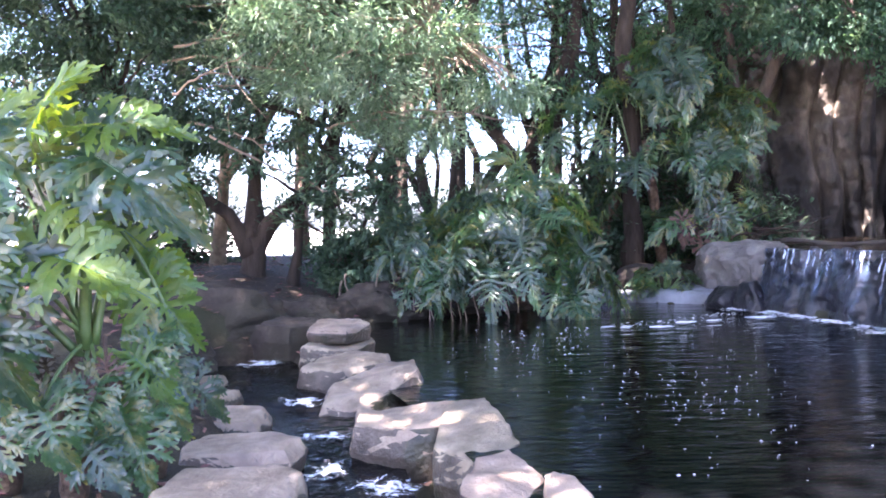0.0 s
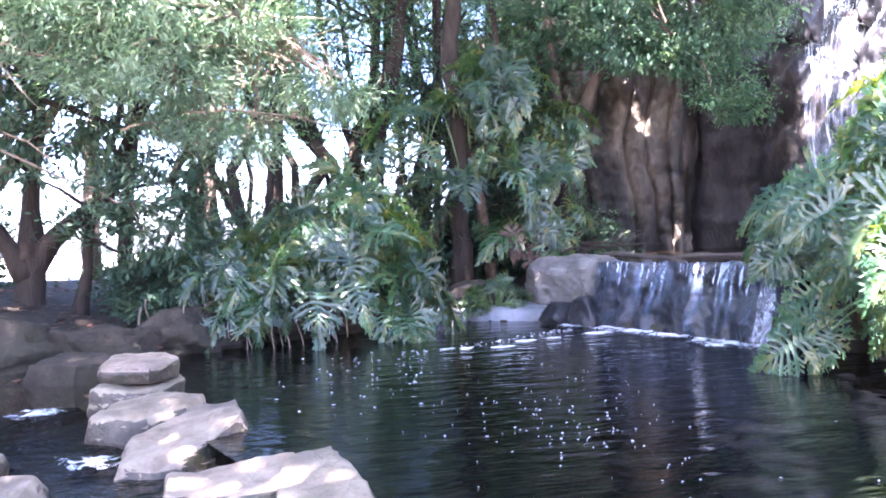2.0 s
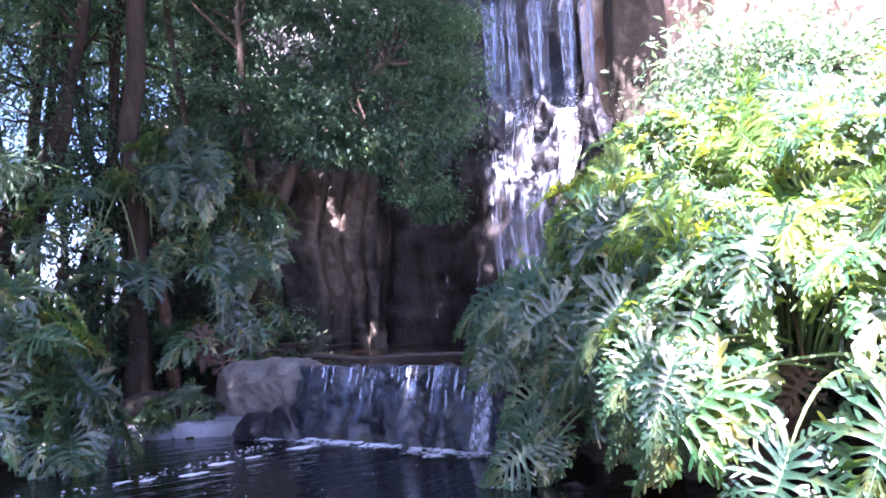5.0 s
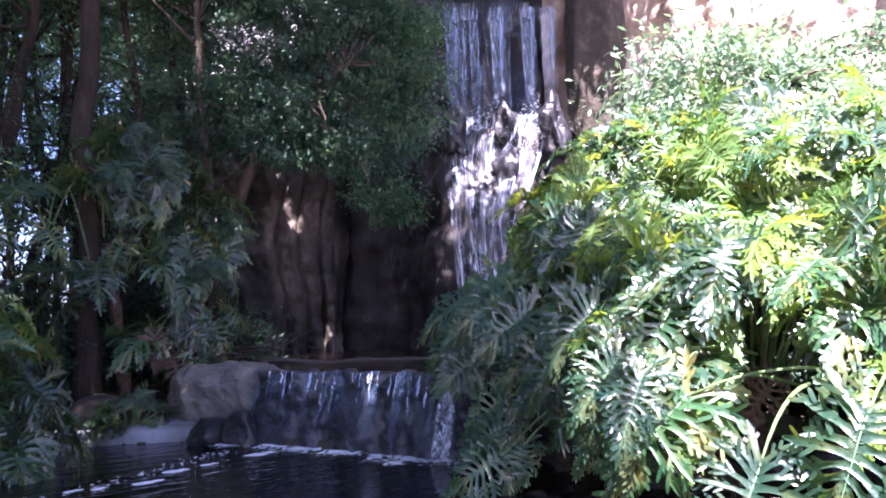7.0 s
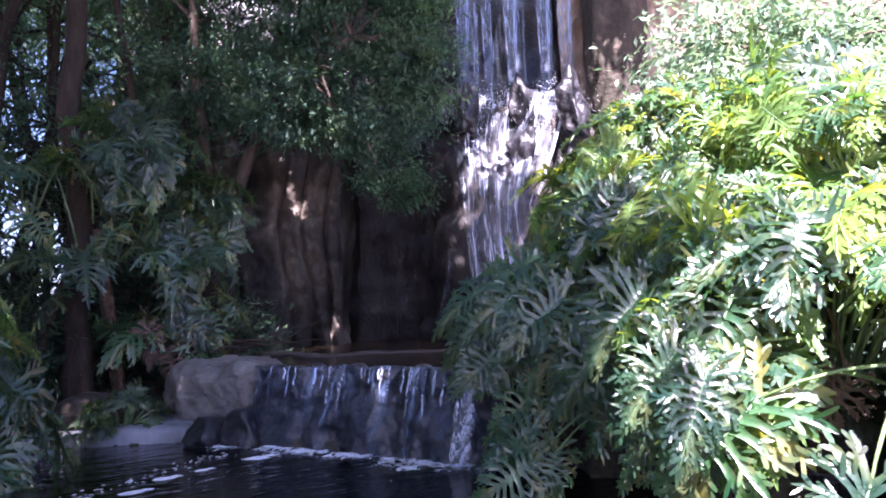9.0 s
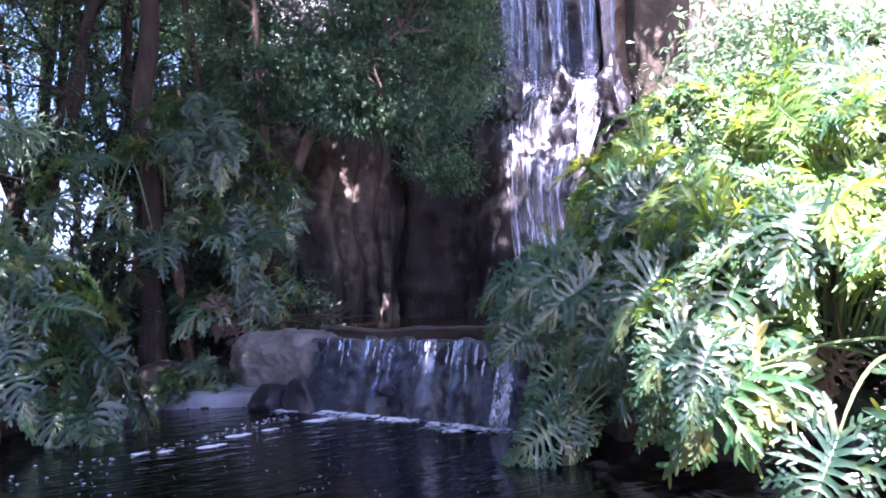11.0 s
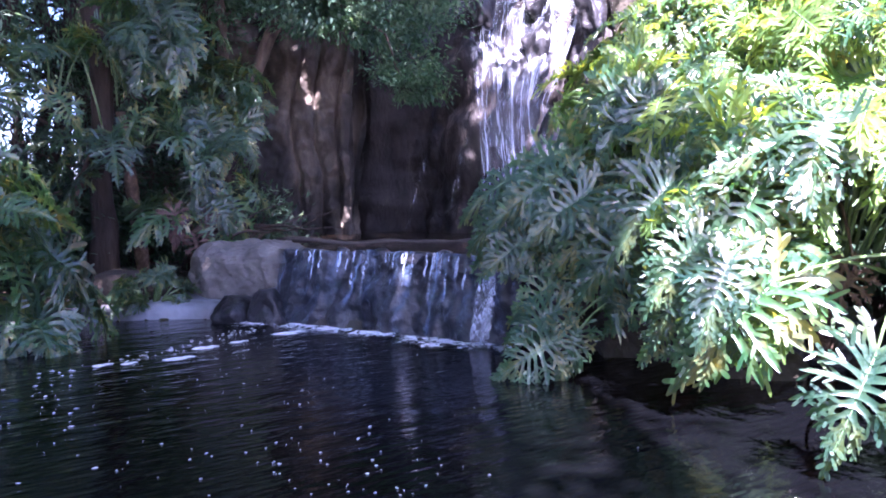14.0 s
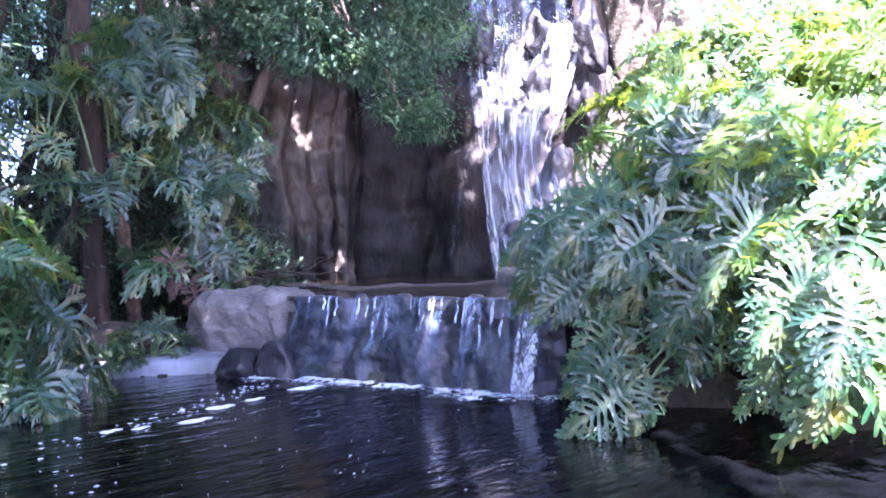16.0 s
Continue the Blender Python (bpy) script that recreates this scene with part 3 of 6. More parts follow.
for x, y, z, sx, sy, sz, seed in [(6.15, 9.75, 0.35, 0.55, 0.5, 0.62, 66), (7.0, 9.45, 0.45, 0.7, 0.5, 0.6, 67), (6.2, 8.9, 0.05, 0.5, 0.5, 0.4, 68), (6.2, 7.7, 0.0, 0.45, 0.6, 0.35, 69), (8.1, 10.3, 0.6, 0.8, 0.7, 0.6, 70)]:
    rock("bank_rock", "brown rock under overhanging leaves of the bank", (x, y, z), (sx, sy, sz), seed, M_BANKROCK, seed * 31, "rock", "bank rocks", flat_top=0.8)

# added dark rocks that stand in for the shade under the leaves
for k, (x, y, z, a) in enumerate([(7.0, 8.3, 0.05, 0.45), (7.25, 7.5, 0.1, 0.55), (7.3, 6.7, 0.1, 0.5), (7.3, 5.9, 0.1, 0.55), (7.25, 5.1, 0.1, 0.5), (7.1, 4.3, 0.1, 0.55), (6.8, 3.5, 0.05, 0.5)]):
    rock("shore_rock", "low dark wet rock added to darken the shaded waterline", (x, y, z), (a, a * 1.1, 0.42), 160 + k, M_WET, k * 50, "rock", "rocks of the waterline", sub=3, rough=0.2, cuts=12, bias=0.5)
slab("boulder", "pale wet boulder in the upper pool", [(7.9, 12.7), (8.0, 13.2), (8.6, 13.2), (8.9, 12.7), (8.4, 12.3)], (1.12, 1.18, 1.2, 1.12, 1.1), 0.7, 64, M_GREYROCK, bevel=0.08)
for k in range(11):
    u = (k + 0.3) / 11
    q = Vector((4.90, 13.25, 0)).lerp(Vector((5.82, 9.9, 0)), u)
    rock("lip_stone", "small dark wet stone on the lip of the fall", (q.x + 0.02 * math.sin(k * 5), q.y, 0.86 + 0.03 * math.sin(k * 3.7)), (0.14, 0.16 + 0.05 * math.sin(k * 2.3), 0.10), 140 + k, M_WET, k * 40, "stone", "stones of the lip", sub=3)


def fallen_log():
    a, b = Vector((5.5, 15.1, 1.0)), Vector((8.2, 13.0, 1.02))
    pts = [a.lerp(b, k / 14) + wobble(a.lerp(b, k / 14), 1.3, 0.10) + Vector((0, 0, -0.05)) for k in range(15)]
    v, f = tube([p - a for p in pts], [0.055 - 0.0015 * k + 0.010 * math.sin(k * 2.1) for k in range(15)], 10)
    thing("log", "dark wet log lying across the upper pool", "log", a, data=mesh_of("log", v, f, (M_WETBARK,)))


fallen_log()

# ---------------------------------------------------------------- cliff


def wall_sheet(name, line, z0, z1, material, amp, column, label, lean=0.0, step=0.13, seed=0.0, kind="structure", category="cliff"):
    """A rock wall along a line: a sheet with upright ribs and rough relief, and a thick back."""
    pts = [Vector((x, y, 0)) for x, y in line]
    seg = [(pts[i + 1] - pts[i]).length for i in range(len(pts) - 1)]
    total = sum(seg)
    nu, nv = int(total / step), int((z1 - z0) / step)
    verts, faces = [], []
    for i in range(nu + 1):
        s = i / nu * total
        k = 0
        while k < len(seg) - 1 and s > seg[k]:
            s -= seg[k]
            k += 1
        p = pts[k].lerp(pts[k + 1], min(s / seg[k], 1))
        d0 = (pts[k + 1] - pts[k]).normalized()
        out = Vector((d0.y, -d0.x, 0))
        run = i / nu * total
        for j in range(nv + 1):
            z = z0 + (z1 - z0) * j / nv
            q = Vector((run, z, seed))
            rib = column * (abs(noise.noise(Vector((run * 1.1, z * 0.10, seed)))) * 1.6 - 0.35)
            rib += 0.5 * column * abs(noise.noise(Vector((run * 2.9, z * 0.22, seed + 5))))
            rel = amp * noise.fractal(q * 0.75, 0.8, 2.1, 6) + 0.25 * amp * noise.noise(q * 4.5)
            shelf = 0.25 * amp * math.floor(2 * noise.noise(Vector((run * 0.5, z * 0.9, seed + 9))) + 0.5)
            w = p + out * (rib + rel + shelf - lean * (z - z0))
            verts.append((w.x, w.y, z))
    h = nv + 1
    for i in range(nu):
        for j in range(nv):
            a = i * h + j
            faces.append((a, a + h, a + h + 1, a + 1))
    n = len(verts)
    for i in range(nu + 1):
        x, y, z = verts[i * h + nv]
        k = min(int(i / nu * (len(pts) - 1)), len(pts) - 2)
        d0 = (pts[k + 1] - pts[k]).normalized()
        verts.append((x - d0.y * 1.6, y + d0.x * 1.6, z - 0.2))
        verts.append((x - d0.y * 1.8, y + d0.x * 1.8, z0))
        if i:
            a, b = n + 2 * (i - 1), n + 2 * i
            faces += [((i - 1) * h + nv, i * h + nv, b, a), (a, b, b + 1, a + 1)]
    return thing(name, label, category, kind=kind, data=mesh_of(name, verts, faces, (material,)))


wall_sheet("cliff_columns", [(4.2, 20.9), (5.8, 20.6), (7.4, 20.4), (8.7, 19.7), (9.4, 18.6)], 0.3, 6.2, M_CLIFF, 0.30, 0.55, "brown columned rock cliff in dappled shade", seed=2.0)
wall_sheet("cliff_recess", [(9.6, 19.4), (10.6, 18.0), (10.3, 16.6), (10.6, 15.7), (11.6, 15.2), (12.6, 14.2), (13.4, 12.8)], 0.4, 5.4, M_RECESS, 0.35, 0.35, "wet rock face behind the water, darkened for the recess's shade", seed=7.0)
wall_sheet("cliff_upper", [(6.2, 21.6), (8.6, 20.4), (10.3, 18.4), (11.4, 17.2), (12.6, 16.1), (13.2, 15.6)], 4.2, 11.5, M_WET, 0.30, 0.25, "tall wet cliff under the upper fall", seed=13.0)
wall_sheet("cliff_side", [(12.8, 15.5), (13.3, 14.7), (14.3, 14.2), (15.4, 13.0), (16.6, 10.5), (17.0, 7.0), (16.5, 3.0)], 1.0, 11.0, M_SUNLITCLIFF, 0.45, 0.35, "pale brown rock cliff in sun beside the upper fall", seed=21.0)



def column_wall():
    """Upright rounded columns side by side, parted by deep dark grooves."""
    r = random.Random(4)
    a, b = Vector((5.6, 19.9, 0)), Vector((8.95, 18.35, 0))
    d = (b - a).normalized()
    out = Vector((d.y, -d.x, 0))
    total = (b - a).length
    edges = [0.0, 0.95, 1.7, 2.5, 2.95, 3.45, total + 0.05]
    verts, faces, nu, nv = [], [], 120, 90
    push = [r.uniform(-0.22, 0.25) for _ in edges]
    for i in range(nu + 1):
        for j in range(nv + 1):
            z = 0.5 + 5.2 * j / nv
            s = i / nu * total
            w = s + 0.30 * noise.noise(Vector((s * 0.9, z * 0.5, 1))) + 0.05 * noise.noise(Vector((s * 3, z * 1.6, 4)))
            k = 0
            while k < len(edges) - 2 and w > edges[k + 1]:
                k += 1
            half = (edges[k + 1] - edges[k]) / 2
            e = min(1.0, abs(w - edges[k] - half) / half)
            prof = (1 - e ** 7) * 0.26
            crack = -0.07 if abs(noise.noise(Vector((k * 3.3, z * 1.1, 6)))) < 0.035 else 0.0
            flare = 0.28 * max(0.0, 1 - (z - 0.9) / 1.2) ** 2 * (1 - e * e)
            q = Vector((s, z, 2))
            rel = 0.30 * noise.fractal(q * 1.1, 0.8, 2.1, 6) + 0.05 * noise.noise(q * 7) + 0.10 * abs(noise.noise(q * 2.7)) + 0.025 * math.floor(2.5 * noise.noise(Vector((k * 2.1, z * 1.3, 9))))
            p = a + d * s + out * (prof + crack + flare + rel + push[k])
            verts.append((p.x, p.y, z))
    h = nv + 1
    for i in range(nu):
        for j in range(nv):
            q = i * h + j
            faces.append((q, q + h, q + h + 1, q + 1))
    thing("rock_columns", "brown upright rock columns parted by dark grooves", "cliff", kind="structure", data=mesh_of("rock_columns", verts, faces, (M_CLIFF,)))


column_wall()

# face of the low fall
LIP0, LIP1 = Vector((4.74, 13.32, 0)), Vector((5.72, 9.9, 0))


def low_fall():
    root = thing("low_waterfall", "low broad waterfall over a dark wet rock face", "waterfall", (0, 0, 0))
    along = (LIP1 - LIP0).normalized()
    out = Vector((along.y, -along.x, 0))
    if out.x > 0:
        out = -out
    total = (LIP1 - LIP0).length

    def face(push, name, material, label, nu, nv, z0, z1, rough):
        verts, faces, uvs = [], [], []
        for i in range(nu + 1):
            for j in range(nv + 1):
                u, v = i / nu, j / nv
                z = z0 + (z1 - z0) * v
                slope = 0.26 * (1 - v) ** 1.3
                q = Vector((u * total, z, 3))
                rel = rough * (noise.fractal(q * 1.6, 0.8, 2.0, 5) + 0.5 * abs(noise.noise(Vector((u * total * 2.2, 0.3 * z, 8)))))
                p = LIP0 + along * (u * total - 0.55 * (1 - v) ** 1.2 * (1 - u) ** 3) + out * (slope + push + rel)
                verts.append((p.x, p.y, z + v ** 6 * (0.07 * noise.noise(Vector((u * total * 2.5, 1, 1))) + 0.035 * noise.noise(Vector((u * total * 9, 1, 4))))))
                uvs.append((u * total, z))
        h = nv + 1
        for i in range(nu):
            for j in range(nv):
                a = i * h + j
                faces.append((a, a + 1, a + h + 1, a + h))
        if name == "rock_face":
            n = len(verts)
            for i in range(nu + 1):
                x, y, z = verts[i * h + nv]
                verts.append((x - out.x * 0.55, y - out.y * 0.55, 0.90 + 0.05 * noise.noise(Vector((i * 0.2, 4, 4)))))
                uvs.append((0, 0))
                if i:
                    faces.append(((i - 1) * h + nv, n + i - 1, n + i, i * h + nv))
        part(name, mesh_of(name, verts, faces, (material,), True, None, uvs), root, label)

    face(0.0, "rock_face", M_WET, "black wet rock", 160, 40, -0.4, 0.94, 0.16)
    face(0.05, "water_veil", M_VEIL_LOW, "thin bluish sheet of water", 160, 40, -0.02, 0.96, 0.16)
    r = random.Random(5)
    for k in range(58):
        u = (r.choice((0.08, 0.16, 0.19, 0.28, 0.37, 0.40, 0.53, 0.57, 0.68, 0.72, 0.80)) + r.gauss(0, 0.018) if k % 5 else r.random()) if k > 13 else r.uniform(0.87, 0.93)
        base = LIP0 + along * (u * total)
        w = r.uniform(0.004, 0.014) if k > 13 else r.uniform(0.010, 0.026)
        z1, z0 = 0.965, (r.choice((0.4, 0.55, 0.62, 0.66, 0.72, 0.78)) + r.uniform(0, 0.12) if k > 13 else 0.0)
        pts, rad = [], []
        for j in range(9):
            v = j / 8
            z = z1 + (z0 - z1) * v
            fall = 0.05 + 0.28 * (1 - (z / 0.96)) ** 1.1 if z < 0.96 else 0.03
            q = base + out * (fall + 0.06) + along * (0.025 * noise.noise(Vector((k, v * 3, 0))))
            pts.append((q.x, q.y, z))
            rad.append(w * (0.6 + 0.6 * v) * (0.35 if j in (0, 8) else 1))
        v, f = tube(pts, rad, 5)
        part("water_strand", mesh_of("water_strand", v, f, (M_VEIL_STRAND if k > 13 else M_VEIL_SPLASH,), True, None, [(p[0] * 3 + p[1] * 3, p[2]) for p in v]), root)
    verts, faces, uvs, nu = [], [], [], 60
    for i in range(nu + 1):
        u = i / nu
        reach = 0.62 + 0.50 * noise.noise(Vector((u * 6, 2, 2))) + 0.25 * noise.noise(Vector((u * 19, 5, 2)))
        for j in range(9):
            v = j / 8
            p = LIP0 + along * (u * total - 0.5 * (1 - u) ** 3) + out * (0.20 + reach * v)
            verts.append((p.x, p.y, 0.008 + 0.03 * (1 - v) * (0.5 + noise.noise(Vector((u * 30, v * 4, 0))))))
            uvs.append((max(0.0, (0.82 + 0.35 * noise.noise(Vector((u * 11, 7, 1)))) - 0.85 * abs(v - 0.16) / 0.84), 0))
        if i:
            a = (i - 1) * 9
            faces += [(a + k, a + 9 + k, a + 10 + k, a + 1 + k) for k in range(8)]
    part("foam", mesh_of("foam", verts, faces, (M_FOAM_PATCH,), True, None, uvs), root, "white foam along the foot")["kind"] = "stuff"


low_fall()


def ribbon_fall(name, label, top0, top1, foot0, foot1, bulge, parent, material, nu=40, nv=40, wave=0.08):
    """A sheet of falling water between an upper and a lower edge."""
    verts, faces, uvs = [], [], []
    t0, t1, f0, f1 = (Vector(p) for p in (top0, top1, foot0, foot1))
    width = (t1 - t0).length
    for i in range(nu + 1):
        for j in range(nv + 1):
            u, v = i / nu, j / nv
            a, b = t0.lerp(t1, u), f0.lerp(f1, u)
            p = a.lerp(b, v)
            p.z = a.z + (b.z - a.z) * v
            n = Vector((-0.62, -0.78, 0))
            p += n * (bulge * math.sqrt(v) + wave * noise.noise(Vector((u * width * 2, v * 1.5, 2))))
            verts.append(p)
            uvs.append((u * width, (b.z - a.z) * v))
    h = nv + 1
    for i in range(nu):
        for j in range(nv):
            a = i * h + j
            faces.append((a, a + 1, a + h + 1, a + h))
    part(name, mesh_of(name, verts, faces, (material,), True, None, uvs), parent, label)


def bent_fall(name, label, top, mid, foot, push, parent, material, nu=64, nv=70):
    """Water that clings to a stepped rock from a top edge over a middle one to its foot."""
    verts, faces, uvs = [], [], []
    n = Vector((-0.62, -0.78, 0))
    for i in range(nu + 1):
        u = i / nu
        a, b, c = (Vector(e[0]).lerp(Vector(e[1]), u) for e in (top, mid, foot))
        for j in range(nv + 1):
            v = j / nv
            p = a.lerp(b, 2 * v) if v < 0.5 else b.lerp(c, 2 * v - 1)
            step = 0.22 * (noise.noise(Vector((u * 3, 6 * v, 3))) + 0.6 * noise.noise(Vector((u * 7, 13 * v, 8))))
            verts.append(p + n * (0.28 + push + step + 0.12 * math.sin(v * 14 + 3 * u)))
            uvs.append((u * 2.2 + 0.05 * noise.noise(Vector((u * 4, v * 5, 5))), 4.8 * v))
    h = nv + 1
    for i in range(nu):
        for j in range(nv):
            q = i * h + j
            faces.append((q, q + 1, q + h + 1, q + h))
    part(name, mesh_of(name, verts, faces, (material,), True, None, uvs), parent, label)


def high_fall():
    root = thing("high_waterfall", "tall waterfall breaking on dark boulders", "waterfall")
    lip0, lip1 = Vector((10.85, 16.6, 8.45)), Vector((12.62, 14.95, 8.3))
    foot0, foot1 = Vector((10.75, 16.5, 5.5)), Vector((12.5, 14.85, 5.45))
    for u0, u1 in ((0.0, 0.20), (0.22, 0.31), (0.41, 0.59), (0.69, 0.83), (0.87, 1.0)):
        squeeze = 0.12 * (u1 - u0)
        ribbon_fall("water_band", "bluish band of falling water breaking into drops", lip0.lerp(lip1, u0), lip0.lerp(lip1, u1), foot0.lerp(foot1, u0 + squeeze), foot0.lerp(foot1, u1 - squeeze), 0.25, root, M_VEIL_HIGH, 26, 50, 0.05)
    ribbon_fall("water_veil", "thin broken veil between the bands", lip0, lip1, foot0, foot1, 0.18, root, M_VEIL_THIN, 60, 50)
    ribbon_fall("brink", "bright sheet of water at the brink", lip0 + Vector((0.8, 1.0, 0.05)), lip1 + Vector((0.8, 1.0, 0.05)), lip0, lip1, 0.25, root, M_VEIL, 40, 10, 0.04)
    for push, cover in ((0.0, M_CASCADE), (0.16, M_VEIL_THIN)):
        bent_fall("cascade", "white water sliding over dark rock", ((10.3, 16.3, 5.7), (12.15, 14.7, 5.7)), ((10.05, 15.65, 3.4), (11.0, 14.7, 3.4)), ((9.7, 15.0, 0.94), (10.7, 14.0, 0.94)), push, root, cover)
    for top, foot, w in (((10.6, 17.55, 3.5), (10.15, 18.2, 1.0), 0.05), ((10.05, 15.85, 3.5), (9.75, 16.3, 1.0), 0.07)):
        ribbon_fall("trickle", "thin trickle over dark rock", top, Vector(top) + Vector((w, -w, 0)), foot, Vector(foot) + Vector((w * 0.8, -w * 0.8, 0)), 0.15, root, M_VEIL_TRICKLE, 10, 40, 0.22)
    for cx, cy, lx, ly in ((8.35, 12.9, 0.75, 0.30), (9.6, 14.5, 0.8, 0.45)):
        fv, ff, fu = [], [], []
        for ring in range(6):
            for k in range(18):
                a, q = k / 18 * 2 * math.pi, ring / 5
                fv.append((cx + lx * q * math.cos(a) + 0.3 * ly * q * math.sin(a), cy + ly * q * math.sin(a) + 0.5 * lx * q * math.cos(a), 0.945 + 0.04 * (1 - q)))
                fu.append((1.1 - q, 0))
        for ring in range(5):
            for k in range(18):
                a, b = ring * 18 + k, ring * 18 + (k + 1) % 18
                ff.append((a, a + 18, b + 18, b))
        part("foam", mesh_of("foam", fv, ff, (M_FOAM_PATCH,), True, None, fu), root, "white churned foam in the upper pool")
    r = random.Random(9)
    verts, faces = [], []
    for k in range(3000):
        u = r.random()
        c = Vector((10.3, 16.5, 5.45)).lerp(Vector((12.3, 14.7, 5.45)), u) + Vector((r.gauss(0, .25) - .2, r.gauss(0, .25) - .25, r.gauss(-0.02, .24) + 0.12 * math.sin(u * 17)))
        s = r.uniform(0.003, 0.008)
        o = len(verts)
        verts += [(c.x + s, c.y, c.z), (c.x - s, c.y, c.z), (c.x, c.y, c.z + s * 1.6), (c.x, c.y, c.z - s * 1.6), (c.x, c.y + s, c.z), (c.x, c.y - s, c.z)]
        faces += [(o, o + 4, o + 2), (o + 4, o + 1, o + 2), (o + 1, o + 5, o + 2), (o + 5, o, o + 2), (o + 4, o, o + 3), (o + 1, o + 4, o + 3), (o + 5, o + 1, o + 3), (o, o + 5, o + 3)]
    part("spray", mesh_of("spray", verts, faces, (M_FOAM,)), root, "white spray")["kind"] = "stuff"


high_fall()
for x, y, z, a, seed in [(10.25, 15.68, 5.35, 0.42, 71), (11.15, 15.05, 5.55, 0.36, 72), (11.72, 14.28, 5.35, 0.46, 73), (11.05, 15.0, 4.5, 0.40, 74), (10.4, 15.3, 1.2, 0.35, 75), (9.9, 14.6, 1.0, 0.3, 76), (11.9, 14.6, 4.2, 0.5, 77), (10.5, 15.3, 2.9, 0.42, 78), (11.0, 14.7, 2.6, 0.5, 79), (10.8, 15.3, 3.9, 0.45, 86), (10.2, 15.0, 1.7, 0.4, 87), (11.0, 14.2, 1.4, 0.55, 88)]:
    rock("boulder", "dark wet boulder splashed by the upper fall", (x - 0.07, y - 0.09, z), (a * 0.85, a * 0.85, a * 1.5), seed, M_WET, seed * 20, "boulder", "boulders of the upper fall", sub=4, rough=0.30, cuts=16, bias=0.45)

rock("buttress", "dark brown rock buttress beside the upper fall", (13.0, 14.2, 6.9), (0.86, 0.62, 2.7), 91, M_BANKROCK, 20, "rock", rough=0.20, cuts=9, bias=0.8)
rock("buttress", "dark brown rock shoulder beside the upper fall", (13.5, 14.0, 5.0), (0.8, 0.7, 1.1), 92, M_BANKROCK, 50, "rock", rough=0.22, cuts=14, bias=0.55)

# ---------------------------------------------------------------- floating flecks


def flecks():
    r = random.Random(17)
    verts, faces = [], []

    def fleck(x, y, s, stretch):
        o = len(verts)
        n = 7
        s *= 0.75
        for a in range(n):
            ang = a / n * 2 * math.pi
            k = s * r.uniform(0.7, 1.2)
            verts.append((x + k * stretch * math.cos(ang), y + k * math.sin(ang), 0.004))
        verts.append((x, y, 0.008 + 0.15 * s))
        faces.extend((o + a, o + (a + 1) % n, o + n) for a in range(n))

    for _ in range(70):
        fleck(r.gauss(1.9, 0.35), r.gauss(7.5, 0.6), r.uniform(0.004, 0.013), 1.2)
    for _ in range(230):
        x, y, s = 0.8 + 3.6 * r.random() + r.gauss(0, 0.4), 5.2 + 6.8 * r.random() ** 1.3, r.uniform(0.003, 0.012)
        if x - 0.25 * y < 0.85 or r.random() < 0.16:
            fleck(x, y, s * r.uniform(0.5, 1.0), 1.5)
    for _ in range(70):
        u = r.random()
        fleck(1.6 + 2.6 * u + r.gauss(0, 0.15), 11.6 + 1.4 * u + r.gauss(0, 0.12), r.uniform(0.006, 0.018), 2.6)
    for x, y, s in ((3.05, 12.1, 0.14), (2.63, 11.68, 0.12), (4.2, 12.4, 0.16), (2.18, 11.75, 0.07), (1.95, 11.83, 0.08), (3.5, 12.2, 0.09)):
        fleck(x, y, s, 1.3)
        fleck(x + s, y + 0.03, s * 0.6, 1.6)
    for _ in range(40):
        fleck(r.uniform(-0.2, 1.4), r.uniform(8.5, 12), r.uniform(0.006, 0.018), 1.8)
    tagged(thing("floating_foam", "small white foam flecks drifting on the pond", "foam", kind="stuff", data=mesh_of("floating_foam", verts, faces, (M_FOAM,))))


flecks()


def rapids():
    verts, faces, uvs = [], [], []
    for cx, cy, z, lx, ly, turn in ((-1.08, 7.0, -0.15, 0.36, 0.20, 0.1), (-0.5, 5.95, -0.215, 0.34, 0.30, -0.5), (-2.25, 9.7, -0.02, 0.38, 0.42, 0.7), (-1.5, 8.1, -0.10, 0.30, 0.40, 0.6), (-0.95, 6.3, -0.20, 0.26, 0.3, 0.3)):
        o = len(verts)
        for ring in range(6):
            for k in range(18):
                a = k / 18 * 2 * math.pi
                q = ring / 5
                x, y = lx * q * math.cos(a), ly * q * math.sin(a)
                x, y = x * math.cos(turn) - y * math.sin(turn), x * math.sin(turn) + y * math.cos(turn)
                verts.append((cx + x, cy + y, z + 0.03 * noise.noise(Vector((x * 9, y * 9, cx)))))
                uvs.append((1 - q, 0))
        for ring in range(5):
            for k in range(18):
                a, b = o + ring * 18 + k, o + ring * 18 + (k + 1) % 18
                faces.append((a, a + 18, b + 18, b))
    thing("rapids_foam", "white churned foam of the small stream", "foam", kind="stuff", data=mesh_of("rapids_foam", verts, faces, (M_FOAM_PATCH,), True, None, uvs))


rapids()

# ---------------------------------------------------------------- philodendrons


